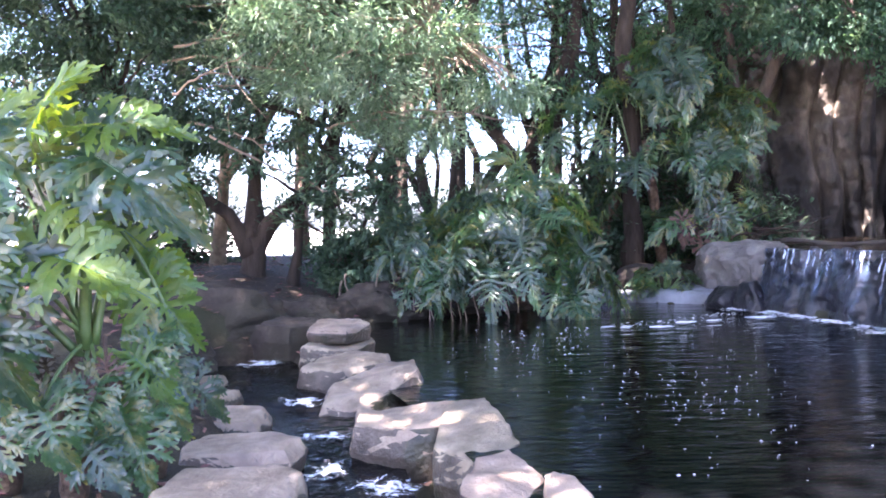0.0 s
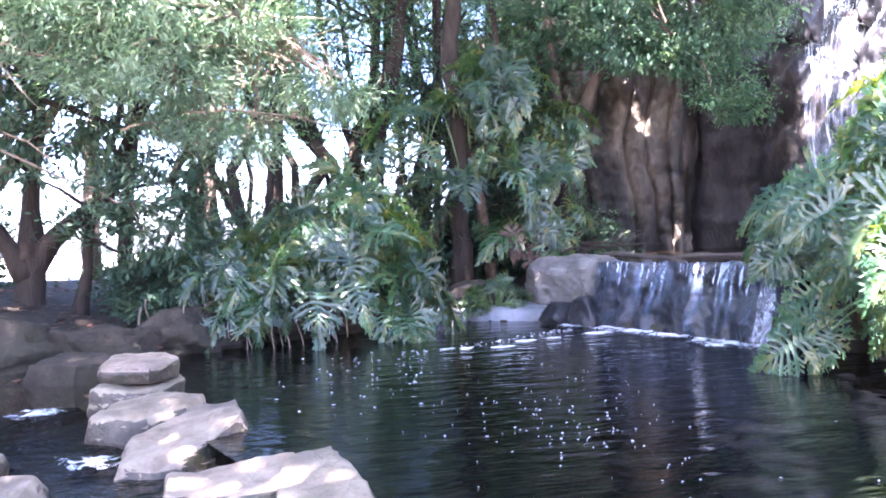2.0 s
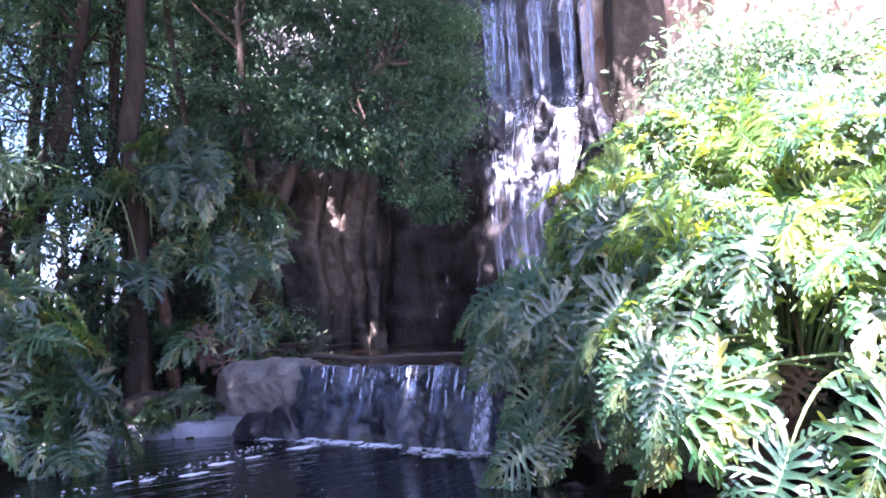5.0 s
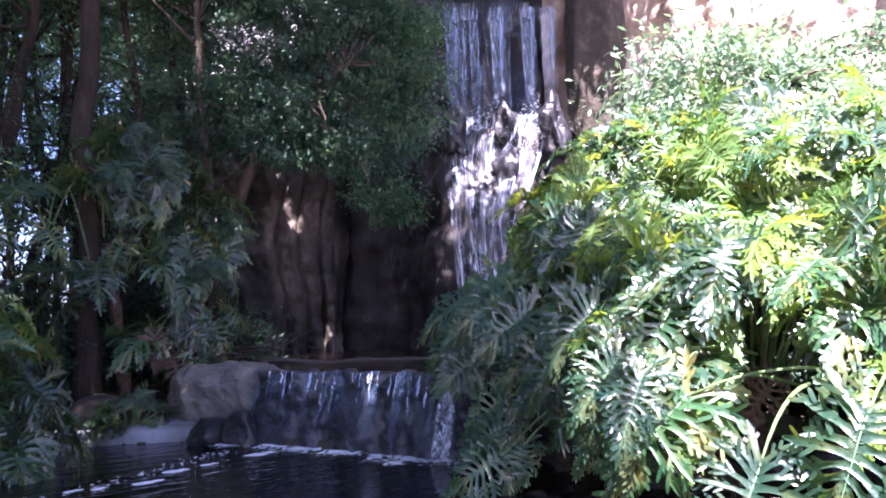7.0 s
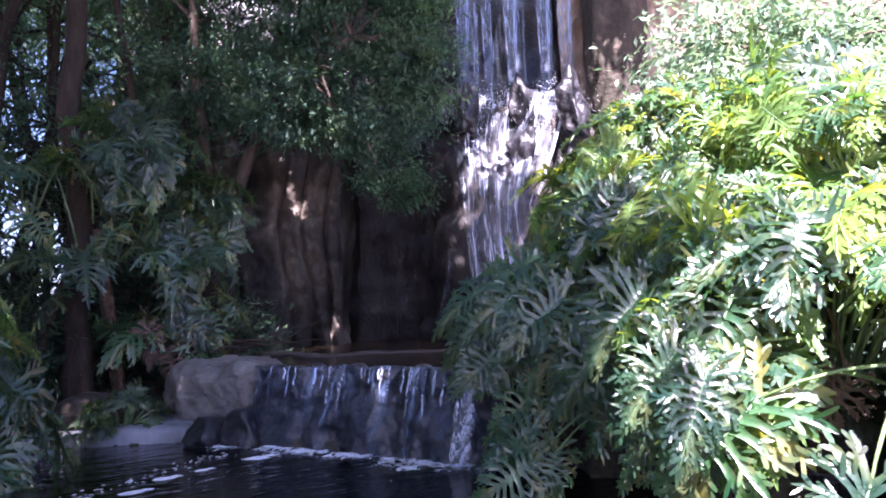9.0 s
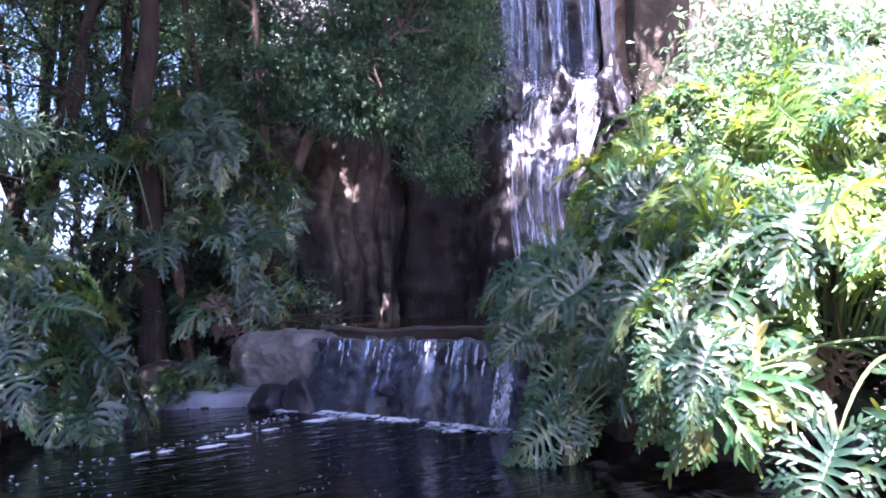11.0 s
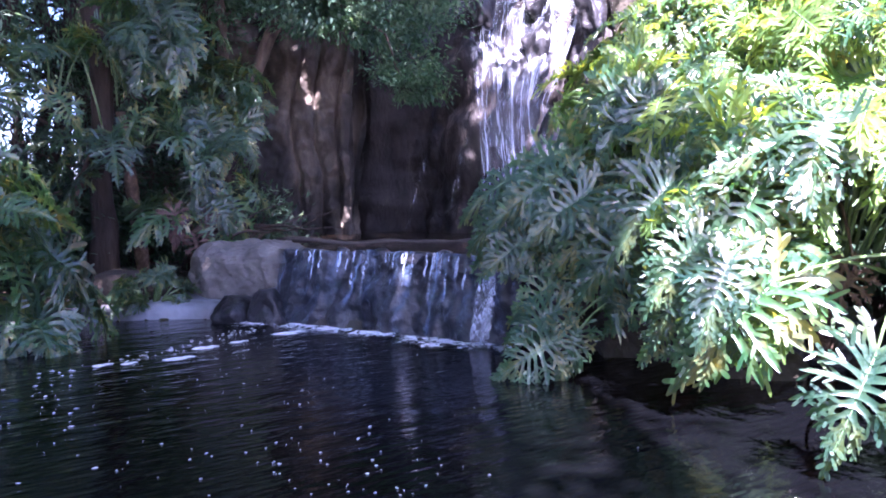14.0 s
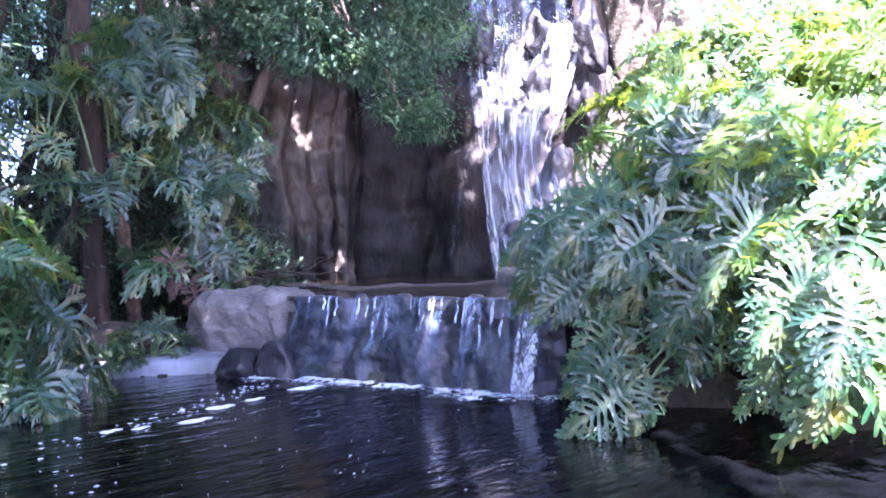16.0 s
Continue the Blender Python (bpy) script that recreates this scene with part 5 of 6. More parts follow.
def near_plant():
    r = random.Random(113)
    base = Vector((-2.25, 5.5, 0.1))
    root = thing("philodendron", "tall bright philodendron with bare stalks by the stepping stones", "philodendron", base, "philodendrons round the pond")
    trunk_part(root, [(-2.32, 5.55, -0.1), (-2.30, 5.52, 0.35), (-2.16, 5.50, 0.84)], (0.075, 0.08, 0.085))
    trunk_part(root, [(-1.95, 5.9, -0.1), (-1.85, 5.85, 0.45), (-1.74, 5.76, 0.84)], (0.05, 0.05, 0.055))
    trunk_part(root, [(-2.7, 5.5, -0.1), (-2.6, 5.5, 0.55)], (0.07, 0.065))
    crowns = (Vector((-2.16, 5.5, 0.85)), Vector((-1.74, 5.76, 0.85)), Vector((-2.6, 5.5, 0.55)))
    # last field: True takes the lime copy with sun in its colour
    top_leaves = [((-2.35, 5.45, 2.12), (0.15, -0.3, 0.2), (-0.2, -0.9, 0.8), 0.66, 0, True),
        ((-2.1, 5.5, 2.1), (1, -0.1, 0.05), (-0.1, -0.7, 1.0), 0.62, 0, True),
        ((-2.12, 5.42, 1.95), (0.9, -0.25, -0.45), (0.2, -1.0, 0.6), 0.8, 0, False),
        ((-2.55, 5.3, 1.95), (-0.6, -0.3, 0.15), (0.1, -1, 0.6), 0.75, 0, False),
        ((-2.6, 5.5, 2.1), (-0.5, 0.1, 0.2), (0, -0.8, 0.8), 0.7, 0, True),
        ((-2.0, 5.9, 1.9), (0.5, 0.5, -0.2), (-0.2, -0.6, 0.9), 0.7, 0, False)]
    middle_leaves = [((-2.45, 5.1, 1.32), (-0.5, -0.3, -0.7), (0.1, -1, 0.35), 0.95, 0, False),
        ((-2.35, 5.2, 1.4), (0.95, -0.1, -0.25), (0.0, -0.8, 0.8), 0.75, 0, True),
        ((-2.75, 5.25, 1.65), (-0.2, -0.4, -0.5), (0.2, -1, 0.4), 0.8, 2, False),
        ((-2.1, 5.7, 1.55), (0.7, 0.2, -0.6), (0.2, -0.9, 0.5), 0.7, 1, True),
        ((-1.95, 5.75, 1.2), (0.6, -0.1, -0.7), (0.2, -1, 0.3), 0.6, 1, True),
        ((-2.9, 5.35, 1.3), (-0.6, -0.3, -0.3), (0.2, -1, 0.5), 0.8, 2, False),
        ((-2.25, 5.6, 1.75), (0.2, 0.1, -0.8), (0, -1, 0.4), 0.7, 0, False)]
    low_leaves = [((-2.8, 5.0, 1.15), (-0.5, -0.2, -0.6), (0.2, -1, 0.2), 0.7, 2, False),
        ((-1.95, 5.55, 0.75), (0.7, -0.2, -0.5), (0, -0.8, 0.7), 0.42, 1, True),
        ((-1.85, 5.6, 0.62), (0.5, -0.2, -0.8), (0.1, -0.9, 0.5), 0.45, 1, False),
        ((-2.0, 5.45, 0.5), (0.35, -0.2, -0.8), (0, -1, 0.4), 0.42, 1, False),
        ((-1.72, 5.8, 0.55), (0.6, 0.0, -0.4), (0, -0.7, 0.8), 0.38, 1, False),
        ((-2.15, 5.3, 0.3), (0.4, -0.2, -0.25), (0, -0.7, 0.8), 0.4, 0, False),
        ((-1.80, 5.70, 0.72), (0.4, -0.3, -0.5), (0.1, -0.9, 0.6), 0.34, 1, False),
        ((-1.80, 5.62, 0.85), (-0.3, -0.4, -0.6), (0, -1, 0.5), 0.40, 1, False),
        ((-1.88, 5.50, 0.36), (0.1, -0.3, -0.5), (0.1, -0.9, 0.6), 0.44, 1, False),
        ((-2.05, 5.35, 0.62), (-0.2, -0.3, -0.7), (0, -1, 0.4), 0.42, 0, False),
        ((-2.30, 5.20, 0.55), (0.3, -0.3, -0.6), (0, -1, 0.4), 0.46, 0, False),
        ((-2.50, 5.15, 0.42), (-0.3, -0.2, -0.4), (0, -0.9, 0.6), 0.46, 2, False)]
    broad_low = [((-2.62, 5.0, 1.50), (0.1, -0.25, -0.75), (0.25, -1, 0.35), 0.78, 2, False),
        ((-2.50, 5.05, 1.15), (0.25, -0.3, -0.8), (-0.1, -1, 0.35), 0.66, 0, False),
        ((-2.75, 5.05, 1.00), (0.5, -0.2, -0.6), (0.1, -1, 0.4), 0.62, 2, False)]
    for k, (at, tip, up, size, crown, sunny) in enumerate(top_leaves + middle_leaves + low_leaves + broad_low):
        put_leaf(root, at, tip, up, size, (SUNLIT_BROAD if sunny else BROAD_LEAVES)[k % 3], crowns[crown], r)
    for at in ((-2.0, 5.35, 0.72), (-2.12, 5.32, 0.60), (-2.45, 5.3, 0.55), (-2.35, 5.35, 0.75), (-1.8, 5.7, 0.5)):
        put_leaf(root, at, (r.gauss(0, .12), r.gauss(0, .12), -1), (r.gauss(0, .4), -1, 0.1), 0.20, DRY_LEAF, Vector(at) + Vector((-0.05, 0.1, 0.15)), r, "dry_leaf", "brown withered leaf hanging down")


near_plant()


def stalks():
    root = [o for o in scene.objects if o.name.startswith("philodendron") and abs(o.location.x + 2.25) < 0.01][0]
    for a, b, r0 in (((-2.16, 5.48, 0.80), (-2.14, 5.40, 1.75), 0.030), ((-2.20, 5.52, 0.80), (-2.36, 5.42, 2.05), 0.024), ((-2.12, 5.50, 0.82), (-2.02, 5.55, 1.45), 0.022), ((-1.76, 5.74, 0.78), (-2.0, 5.6, 1.35), 0.02), ((-2.2, 5.5, 0.75), (-2.75, 5.2, 1.5), 0.022)):
        a, b = Vector(a), Vector(b)
        pts = [a.lerp(b, k / 8) + wobble(a.lerp(b, k / 8), 2, 0.02) - root.location for k in range(9)]
        v, f = tube(pts, [r0 * (1.25 - 0.07 * k) for k in range(9)], 8)
        part("stalk", mesh_of("stalk", v, f, (M_PETIOLE,)), root, "smooth yellow-green upright stalk")


stalks()

# ---------------------------------------------------------------- trees


# where the sun comes through chinks in the crowns: the lit spot and the chink's half width
SUN_GAPS = [((5.20, 11.45, 0.72), 0.20), ((8.19, 18.69, 3.81), 0.22), ((8.29, 18.53, 3.45), 0.15), ((7.9, 18.68, 4.39), 0.20), ((8.71, 18.3, 1.42), 0.20)]


def leaf_cloud(blobs, count, size, seed, clump=0.34, per=26, flat=0.6, hang=0.0, wide=0.15, origin=None):
    """Thousands of small folded leaves in uneven clumps round rounded masses (centre, radii)."""
    g = np.random.default_rng(seed)
    w = np.array([r[0] * r[1] + r[1] * r[2] + r[0] * r[2] for _, r in blobs], float)
    nc = max(1, count // per)
    which = g.choice(len(blobs), nc, p=w / w.sum())
    c = np.array([b[0] for b in blobs], float)[which]
    rad = np.array([b[1] for b in blobs], float)[which]
    d = g.normal(size=(nc, 3))
    d /= np.linalg.norm(d, axis=1, keepdims=True)
    cen = c + rad * d * (g.uniform(0.25, 1.08, (nc, 1)) ** 0.6)
    lens = g.uniform(0.5, 1.5, nc)
    idx = np.repeat(np.arange(nc), per)
    out = d[idx]
    spread = g.normal(size=(len(idx), 3)) * (clump * lens[idx])[:, None] * np.array([1, 1, flat])
    p = cen[idx] + spread
    p[:, 2] -= hang * np.abs(g.normal(size=len(idx))) * clump
    if origin is not None:
        keep = np.ones(len(idx), bool)
        for at, room in SUN_GAPS:
            rel = p + np.array(origin) - np.array(at)
            side = rel - np.outer(rel @ np.array(SUN_TO), np.array(SUN_TO))
            keep &= (np.linalg.norm(side, axis=1) > room)
        idx, p, out = idx[keep], p[keep], out[keep]
    ax = g.normal(size=(len(idx), 3)) * 0.55 + (g.normal(size=(nc, 3)) * 0.7)[idx] + out * 0.7 + np.array([0, 0, -0.5])
    ax /= np.linalg.norm(ax, axis=1, keepdims=True)
    up = g.normal(size=(len(idx), 3)) * 0.28 + (g.normal(size=(nc, 3)) * 0.45)[idx] + np.array([0, 0, 0.9]) + 0.45 * out
    sd = np.cross(ax, up)
    sd /= np.linalg.norm(sd, axis=1, keepdims=True) + 1e-9
    nm = np.cross(sd, ax)
    s = (size * g.uniform(0.6, 1.35, len(idx)))[:, None]
    v = np.stack([p, p + ax * s * 0.5 + sd * s * wide + nm * s * 0.08, p + ax * s, p + ax * s * 0.5 - sd * s * wide + nm * s * 0.08], 1).reshape(-1, 3)
    n = len(idx)
    me = bpy.data.meshes.new("crown")
    me.vertices.add(n * 4)
    me.vertices.foreach_set("co", v.ravel())
    me.loops.add(n * 6)
    q = np.arange(n)[:, None] * 4
    me.loops.foreach_set("vertex_index", np.concatenate([q, q + 1, q + 2, q, q + 2, q + 3], 1).ravel().astype(np.int32))
    me.polygons.add(n * 2)
    me.polygons.foreach_set("loop_start", (np.arange(n * 2) * 3).astype(np.int32))
    me.update(calc_edges=True)
    return me, cen


def limb(a, b, r0, r1, seed, sag=0.15, n=9):
    a, b = Vector(a), Vector(b)
    r = random.Random(seed)
    bow = Vector((r.gauss(0, 1), r.gauss(0, 1), r.gauss(0.4, 0.6))) * sag * (b - a).length
    pts = [a.lerp(b, k / (n - 1)) + bow * math.sin(math.pi * k / (n - 1)) * 0.5 + wobble(Vector((seed, k * 0.5, 0)), 1.0, 0.05 * (b - a).length * (0 < k < n - 1)) for k in range(n)]
    return tube(pts, [r0 + (r1 - r0) * k / (n - 1) for k in range(n)], 8), pts


def tree(label, base, stems, blobs, count, size, material, seed, twigs=40, bark=None, chinks=False, **kw):
    """stems: (points, first radius, last radius); twigs run from the stems into the crown's clumps."""
    root = thing("tree", label, "tree", base, "trees round the pond")
    r = random.Random(seed)
    o = Vector(base)
    ends = []
    for pts, r0, r1 in stems:
        fine = []
        for i in range(len(pts) - 1):
            for k in range(5):
                p = Vector(pts[i]).lerp(Vector(pts[i + 1]), k / 5)
                fine.append(p + wobble(p, 0.9, 0.10) * (0 if i == k == 0 else 1))
        fine.append(Vector(pts[-1]))
        n = len(fine)
        flare = [r0 + (r1 - r0) * k / (n - 1) + (0.5 * r0 * (1 - k / 3) if k < 3 else 0) for k in range(n)]
        v, f = tube([p - o for p in fine], flare, 9)
        part("trunk", mesh_of("trunk", v, f, (bark or M_BARK,)), root)
        ends += fine[n // 3:]
    if blobs:
        me, cen = leaf_cloud([((c[0] - o.x, c[1] - o.y, c[2] - o.z), rad) for c, rad in blobs], count, size, seed, origin=tuple(o) if chinks else None, **kw)
        me.materials.append(material)
        pieces = []
        for k in range(min(twigs, len(cen))):
            c = Vector(cen[r.randrange(len(cen))])
            a = min(ends, key=lambda e: (e - o - c).length + r.uniform(0, 0.8)) - o
            if (c - a).length < 4.5:
                pieces.append(limb(a, c, 0.028 + 0.006 * (c - a).length, 0.006, seed * 100 + k)[0])
        if pieces:
            v, f = joined(pieces)
            part("brushwood", mesh_of("brushwood", v, f, (bark or M_BARK,)), root)["kind"] = "stuff"
        part("crown", me, root)["kind"] = "stuff"
    return root


# many-stemmed tree on the near side of the grove
tree("spreading dark many-stemmed tree on the shaded bank", (-3.6, 14.6, 0.4),
     [([(-3.6, 14.6, 0.3), (-3.5, 14.5, 1.2), (-3.2, 14.4, 1.55), (-2.3, 14.2, 2.3), (-1.4, 14.0, 4.2)], 0.24, 0.05),
      ([(-3.55, 14.5, 1.1), (-3.9, 14.4, 1.8), (-4.9, 14.2, 2.5), (-5.8, 14.0, 4.0)], 0.15, 0.04),
      ([(-3.5, 14.5, 1.3), (-3.5, 14.7, 2.6), (-3.2, 14.6, 4.2), (-3.3, 14.4, 6.2)], 0.15, 0.04),
      ([(-2.9, 14.6, 0.4), (-2.8, 14.8, 1.6), (-2.4, 15.0, 3.2), (-2.2, 15.0, 5.2)], 0.09, 0.03)],
     [((-3.4, 13.8, 3.4), (2.2, 0.9, 1.0)), ((-5.4, 13.6, 2.8), (1.6, 0.9, 1.2)), ((-1.7, 13.6, 2.1), (1.2, 0.7, 0.9)), ((-2.6, 13.2, 4.6), (2.6, 1.0, 1.0)), ((-5.2, 13.0, 4.8), (2.0, 1.0, 1.3)), ((-1.6, 14.2, 0.9), (0.8, 0.5, 0.5)), ((-5.8, 14.6, 1.0), (0.8, 0.5, 0.5)), ((-6.2, 12.9, 4.7), (1.2, 0.7, 1.0)), ((-4.6, 12.9, 5.2), (1.2, 0.7, 0.6)), ((-3.6, 13.6, 6.0), (3.2, 1.2, 1.2))],
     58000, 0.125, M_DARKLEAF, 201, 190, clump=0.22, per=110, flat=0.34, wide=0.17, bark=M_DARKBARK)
tree("airy tree with fine pale leaves arching over the pond", (-4.8, 16.5, 0.5),
     [([(-4.8, 16.5, 0.3), (-4.3, 15.8, 3.0), (-2.6, 13.6, 4.6), (-0.3, 12.6, 4.4)], 0.13, 0.03), ([(-4.5, 16.0, 2.4), (-2.0, 14.5, 5.0), (0.4, 13.6, 5.6)], 0.09, 0.03)],
     [((-1.5, 12.4, 3.7), (1.1, 0.7, 0.7)), ((-1.9, 12.4, 4.7), (1.4, 0.8, 0.6)), ((-0.5, 12.4, 4.2), (0.9, 0.7, 0.4)), ((0.5, 12.7, 3.5), (0.7, 0.5, 0.25)), ((-0.7, 12.8, 2.9), (0.9, 0.5, 0.25)), ((-1.2, 12.4, 5.5), (1.8, 0.8, 0.5)), ((-3.0, 12.6, 4.2), (0.5, 0.4, 0.3))],
     30000, 0.12, M_PALELEAF, 203, 150, hang=0.6, clump=0.21, per=100, flat=0.2, bark=M_STEM, wide=0.10)


def bare_branches(root):
    """Long pale leafless twigs that fork out of the crown towards the water."""
    r = random.Random(67)
    o = root.location
    for k in range(16):
        a = Vector((r.uniform(-4.6, -1.2), r.uniform(12.2, 13.2), r.uniform(2.6, 4.9)))
        b = a + Vector((r.uniform(1.2, 2.6), r.gauss(-0.2, 0.3), r.uniform(-1.1, 0.5)))
        (v, f), pts = limb(a - o, b - o, 0.022, 0.006, 900 + k, 0.22, 11)
        pieces = [(v, f)]
        for j in range(4):
            p = pts[r.randrange(3, 9)]
            pieces.append(limb(p, p + Vector((r.uniform(0.2, 0.7), r.gauss(0, 0.2), r.gauss(0, 0.35))), 0.010, 0.004, 950 + 5 * k + j, 0.2, 6)[0])
        v, f = joined(pieces)
        part("branch", mesh_of("branch", v, f, (M_STEM,)), root, "pale bare forked branch")


bare_branches([o for o in scene.objects if o.name.startswith("tree") and not o.parent][-1])
# grove of slim crooked stems
r_grove = random.Random(31)
for k in range(18):
    x = -2.6 + 8.0 * (k + r_grove.random()) / 18
    y = 16.6 + 3.2 * r_grove.random()
    stems = []
    for s in range(r_grove.choice((2, 2, 3))):
        l1, l2 = r_grove.gauss(0, 0.7), r_grove.gauss(0, 1.3)
        rad = r_grove.uniform(0.05, 0.15)
        stems.append(([(x + 0.15 * s, y, 0.4), (x + 0.5 * l1, y + r_grove.gauss(0, .3), 1.5), (x + l1, y + r_grove.gauss(0, .3), 2.8), (x + l1 + 0.5 * l2, y, 4.8), (x + l1 + l2, y, 9.0)], rad, rad * 0.5))
    tree("slim crooked stems with sparse leaves in the grove", (x, y, 0.5), stems,
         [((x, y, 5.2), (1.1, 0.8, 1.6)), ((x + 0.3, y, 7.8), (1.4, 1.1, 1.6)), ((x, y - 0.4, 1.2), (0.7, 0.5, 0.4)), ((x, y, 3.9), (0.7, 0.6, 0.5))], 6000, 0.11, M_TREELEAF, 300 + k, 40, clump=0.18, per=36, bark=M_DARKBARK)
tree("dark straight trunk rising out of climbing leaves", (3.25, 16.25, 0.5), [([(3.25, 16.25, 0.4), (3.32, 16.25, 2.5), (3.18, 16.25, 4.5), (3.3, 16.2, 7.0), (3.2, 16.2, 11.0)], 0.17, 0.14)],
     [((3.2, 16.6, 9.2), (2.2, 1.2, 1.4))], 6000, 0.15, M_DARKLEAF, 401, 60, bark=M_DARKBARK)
# leafy tree hanging before the cliff
tree("dense dark green tree hanging before the cliff", (5.6, 17.6, 0.6),
     [([(5.6, 17.6, 0.4), (5.7, 17.2, 3.0), (6.4, 16.0, 5.2), (7.4, 15.2, 6.2)], 0.18, 0.05), ([(5.7, 17.3, 2.6), (5.2, 16.4, 5.0), (4.8, 15.6, 7.0)], 0.12, 0.04)],
     [((8.6, 15.2, 6.2), (0.7, 0.6, 1.6)), ((7.6, 15.6, 5.4), (1.1, 0.7, 1.3)), ((6.4, 16.0, 5.4), (1.2, 0.7, 1.2)), ((5.3, 16.6, 5.8), (1.1, 0.7, 1.2)), ((7.0, 15.6, 7.4), (2.2, 0.8, 1.2)), ((8.2, 15.3, 3.8), (0.55, 0.4, 0.5)), ((5.0, 16.4, 8.0), (1.6, 0.8, 1.0))],
     92000, 0.10, M_TREELEAF, 403, 90, chinks=True, clump=0.23, per=130, flat=0.34, hang=0.25, wide=0.19)
# screen of trees past the far bank
for k, (x, y, z, a) in enumerate([(-9.0, 17.5, 3.0, 2.6), (-12.5, 15.0, 3.5, 3.0), (-6.5, 19.0, 5.0, 2.4), (-1.5, 20.5, 7.6, 2.4), (2.2, 20.5, 8.0, 2.6), (-9.5, 12.0, 3.6, 2.4), (5.5, 22.5, 7.5, 2.6), (-4.0, 21.0, 7.5, 2.6)]):
    # screen trees left of x -3 get the leaf with shade in its colour
    tree("leafy tree in bright shade past the bank", (x, y, 0.5), [([(x, y, 0.4), (x + 0.3, y, z), (x, y, z + 2)], 0.16, 0.05)],
         [((x, y, z), (a, a * 0.7, a * 0.8)), ((x + 0.6, y, z + 1.8), (a * 0.8, a * 0.6, a * 0.7))], 12000, 0.16, M_DARKLEAF if x < -3 else M_TREELEAF, 420 + k, 60, clump=0.4)
# low shrubs under the grove
for k, (x, y, a, z) in enumerate([(-6.8, 15.4, 1.3, 0.9), (-1.9, 15.4, 1.0, 0.7), (-0.6, 16.0, 1.1, 1.1), (1.2, 16.4, 1.1, 1.0), (2.6, 16.8, 0.9, 1.3), (5.6, 16.6, 0.8, 1.0), (2.2, 17.4, 1.1, 2.6), (0.4, 17.2, 0.9, 1.6), (3.4, 17.6, 1.2, 2.4), (4.4, 17.8, 1.2, 2.8), (-5.8, 17.4, 1.4, 1.8), (5.2, 18.2, 1.0, 2.2)]):
    tree("low dark shrub under the trees of the grove", (x, y, 0.4), [([(x, y, 0.3), (x + 0.2, y, 0.4 + z)], 0.05, 0.02), ([(x, y, 0.3), (x - 0.3, y, 0.3 + z)], 0.04, 0.02)],
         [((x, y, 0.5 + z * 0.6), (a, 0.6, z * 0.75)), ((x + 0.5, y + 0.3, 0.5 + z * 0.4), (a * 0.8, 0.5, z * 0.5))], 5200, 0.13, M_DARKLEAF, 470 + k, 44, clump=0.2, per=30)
# sunlit shrub over the near bank
tree("sunlit shrub at the head of the near bank", (9.8, 9.0, 1.5), [([(9.8, 9.0, 1.2), (9.9, 8.9, 3.0), (10.1, 8.7, 4.6)], 0.1, 0.04)],
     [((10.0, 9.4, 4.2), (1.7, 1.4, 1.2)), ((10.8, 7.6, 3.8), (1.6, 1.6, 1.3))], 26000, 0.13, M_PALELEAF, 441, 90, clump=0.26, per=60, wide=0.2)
# undergrowth added behind the sunlit plant to darken its gaps and the water's reflection
for k, (x, y, z, a, b, h) in enumerate([(8.3, 8.6, 1.0, 0.7, 1.3, 1.2), (8.6, 6.4, 1.0, 0.7, 1.3, 1.2), (8.2, 4.6, 0.9, 0.8, 1.2, 1.1), (9.2, 10.6, 1.3, 0.9, 1.0, 1.3), (9.2, 7.8, 1.9, 0.8, 1.4, 1.2), (9.3, 9.4, 1.9, 0.8, 1.2, 1.1), (8.6, 6.9, 1.6, 0.7, 1.0, 1.1)]):
    tree("dense dark shrub added to darken gaps behind the overhanging leaves", (x, y, 0.2), [([(x, y, 0.0), (x + 0.1, y + 0.1, z), (x, y, z + 0.8)], 0.06, 0.02), ([(x, y + 0.2, 0.0), (x - 0.2, y + 0.5, z)], 0.05, 0.02)],
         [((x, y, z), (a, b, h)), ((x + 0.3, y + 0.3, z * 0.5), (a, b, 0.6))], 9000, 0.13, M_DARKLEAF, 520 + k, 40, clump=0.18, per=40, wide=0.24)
# unseen tall trees added overhead; each crown is placed to shade a spot below
CROWN_SOUTH = [((-8.8, -3.2, 11.2), (2.0, 2.0, 1.2)), ((-3.7, -1.2, 11.4), (1.4, 1.5, 1.0)), ((-5.9, -3.0, 11.4), (1.7, 1.4, 0.9)), ((-6.9, -0.1, 11.4), (1.2, 1.1, 0.8)), ((-7.1, 2.0, 11.3), (1.8, 1.8, 1.1)), ((-7.5, 4.8, 11.3), (1.8, 1.6, 1.0))]
CROWN_PATH = [((-3.3, 1.6, 11.6), (2.4, 2.4, 1.2)), ((-1.9, 1.5, 11.4), (1.3, 1.3, 0.9)), ((0.7, 1.9, 11.4), (0.6, 0.7, 0.6)), ((0.50, 1.15, 11.5), (0.40, 0.40, 0.35)), ((-0.0, 3.0, 11.4), (0.8, 0.5, 0.6))]
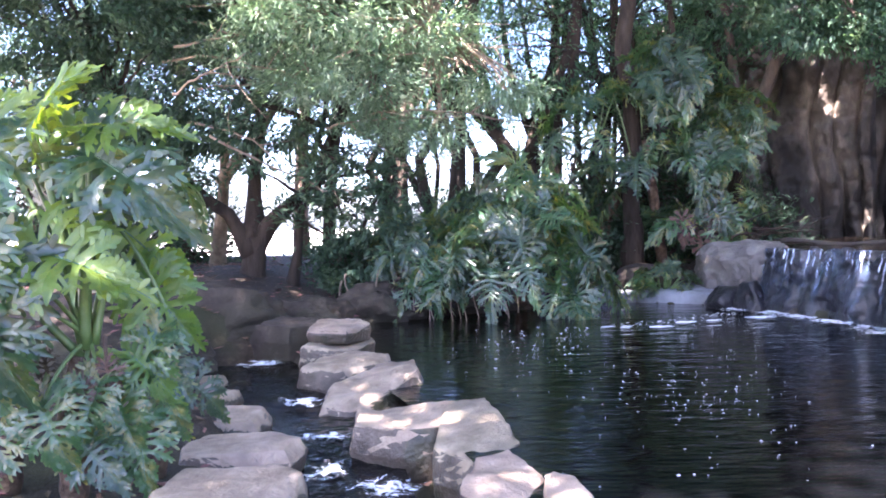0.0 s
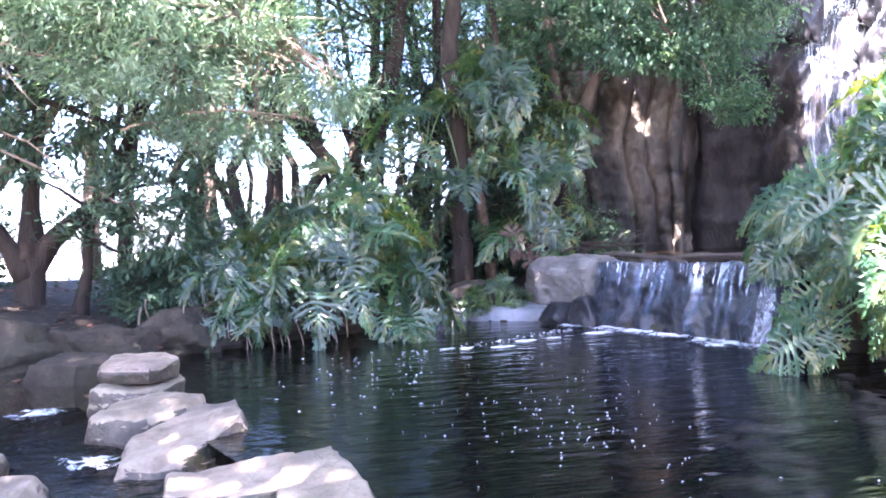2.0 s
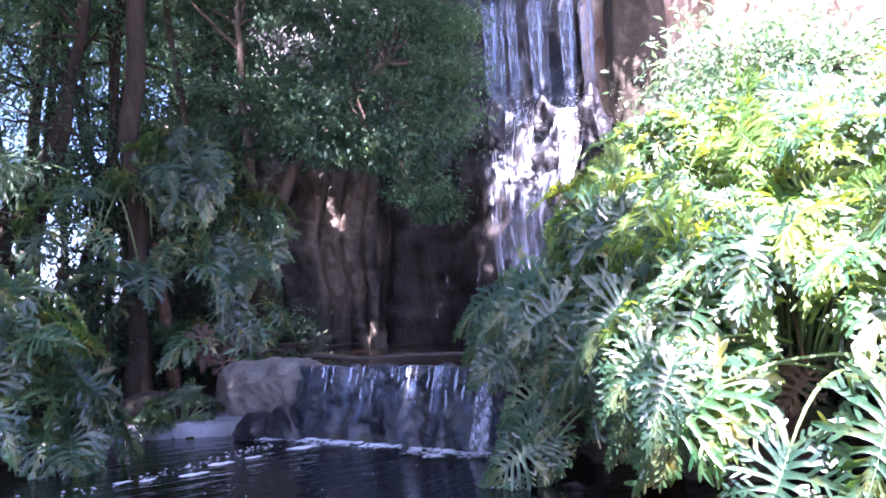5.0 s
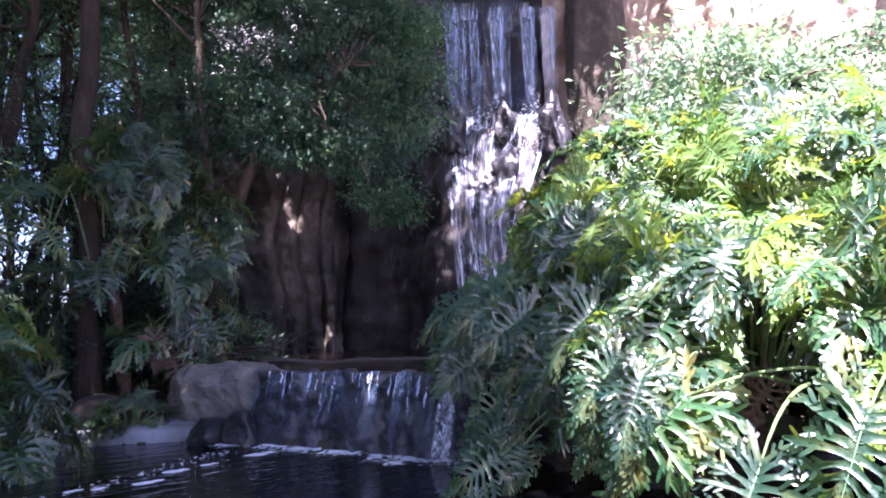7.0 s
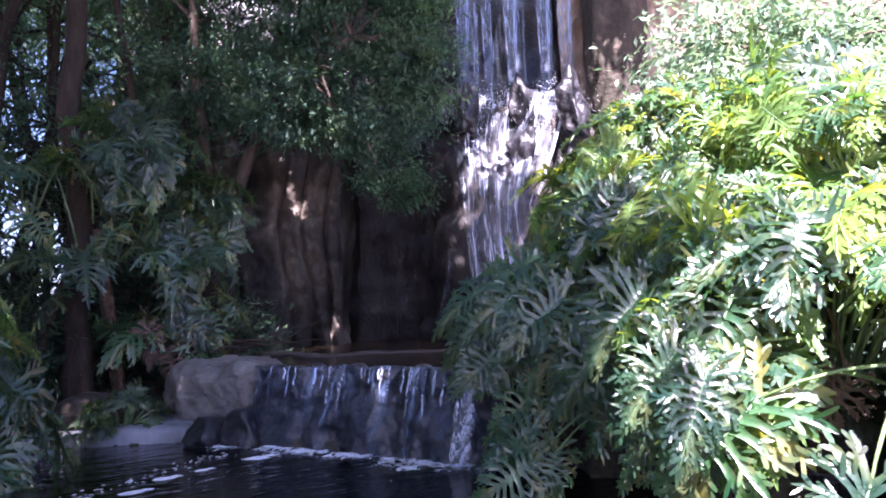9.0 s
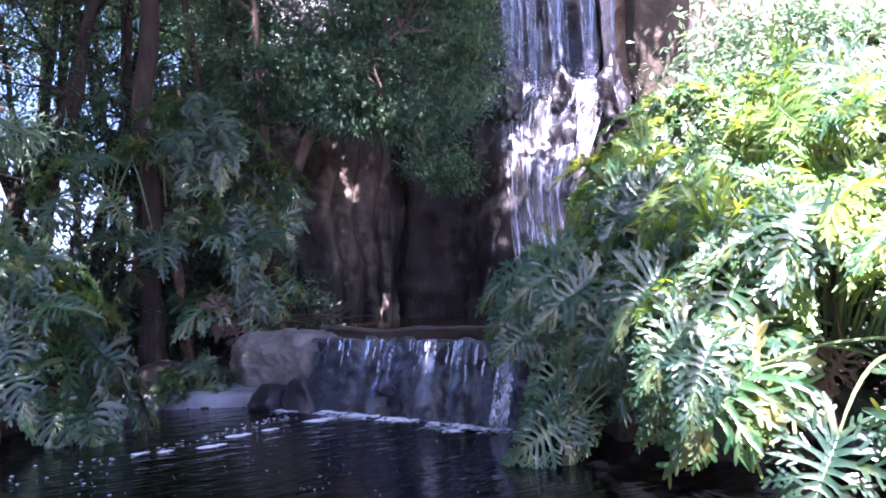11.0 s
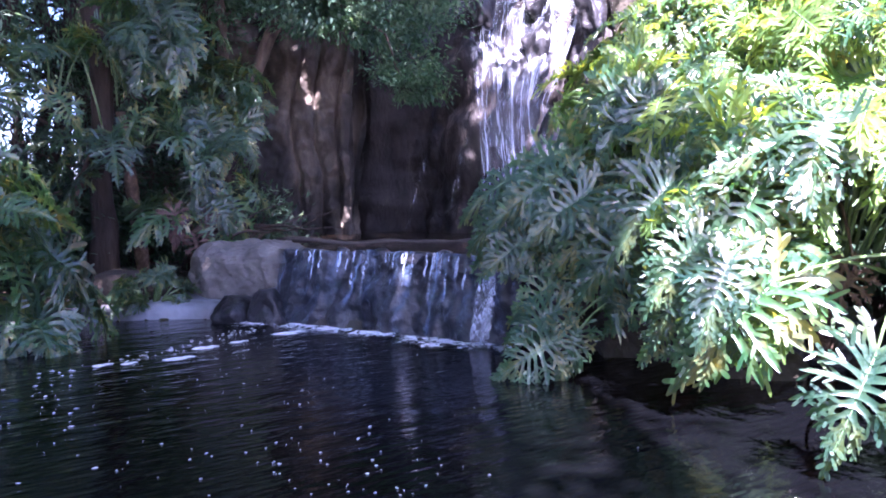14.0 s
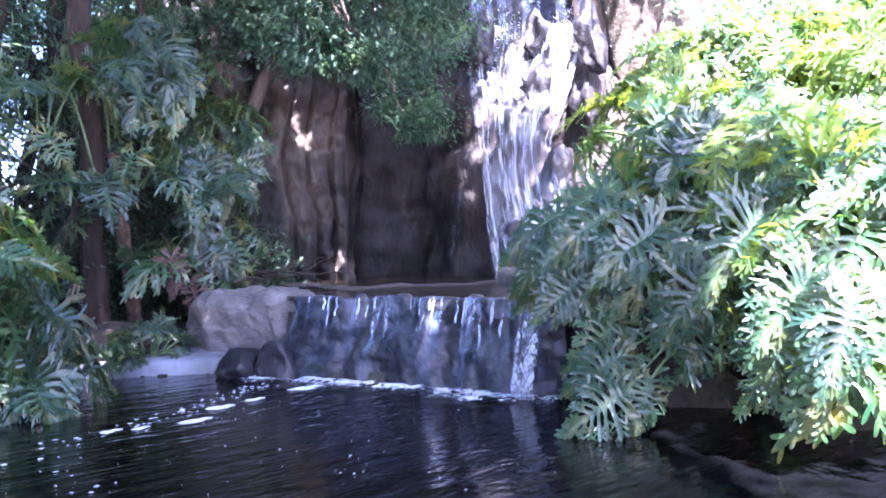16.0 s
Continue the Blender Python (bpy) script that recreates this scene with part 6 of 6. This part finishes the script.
CROWN_POND = [((-2.3, 5.4, 11.3), (1.1, 1.2, 0.8)), ((-0.1, 6.6, 11.5), (1.2, 1.2, 0.8)), ((-1.3, 3.8, 11.5), (2.2, 2.0, 1.1)), ((1.1, 4.1, 11.5), (1.6, 1.5, 0.8)), ((-0.7, 9.0, 11.6), (1.9, 2.2, 0.9)), ((0.3, 12.6, 11.8), (2.4, 1.6, 0.9))]
CROWN_GROVE = [((2.3, 6.1, 11.6), (1.9, 1.8, 0.9)), ((3.9, 7.4, 11.8), (1.9, 1.5, 0.9)), ((1.6, 10.5, 11.6), (1.0, 1.0, 0.8)), ((-4.9, 5.4, 11.2), (1.0, 0.8, 0.7)), ((5.5, 13.3, 12.2), (1.7, 1.3, 0.9)), ((4.9, 11.5, 12.0), (1.5, 1.2, 0.8))]
CROWN_FALLS = [((11.0, 10.6, 12.2), (1.1, 1.1, 0.6)), ((11.5, 11.7, 11.0), (0.8, 0.8, 0.5)), ((6.4, 8.3, 12.0), (0.8, 0.8, 0.5)), ((5.4, 9.4, 12.0), (0.7, 0.7, 0.6)), ((12.4, 13.1, 12.8), (1.2, 1.1, 0.7)), ((10.6, 11.5, 12.6), (0.8, 0.8, 0.6)), ((7.9, 12.7, 12.4), (1.7, 1.6, 0.9)), ((10.2, 14.5, 12.8), (2.4, 1.9, 0.9))]
CROWN_WEST = [((-8.3, 8.6, 11.4), (2.4, 2.0, 1.0)), ((-11.0, 9.4, 11.6), (2.2, 2.0, 1.0)), ((-8.6, 12.0, 11.4), (2.0, 1.6, 0.9))]
SHADE = (((-16.0, 3.0), CROWN_WEST), ((-9.5, -5.0), CROWN_SOUTH), ((-6.0, -8.0), CROWN_PATH), ((-12.0, 6.0), CROWN_POND), ((-13.0, 11.0), CROWN_GROVE), ((-14.0, 13.0), CROWN_FALLS))
for k, ((x, y), crown) in enumerate(SHADE):
    tree("unseen tall tree added overhead to shade the pond", (x, y, 0.0), [([(x, y, -0.2), (x + 0.3, y + 0.4, 5.0), (c[0], c[1], c[2])], 0.30, 0.08) for c, _ in crown],
         crown, 27000, 0.26, M_TREELEAF, 450 + k, 50, chinks=True, clump=0.6, wide=0.22)
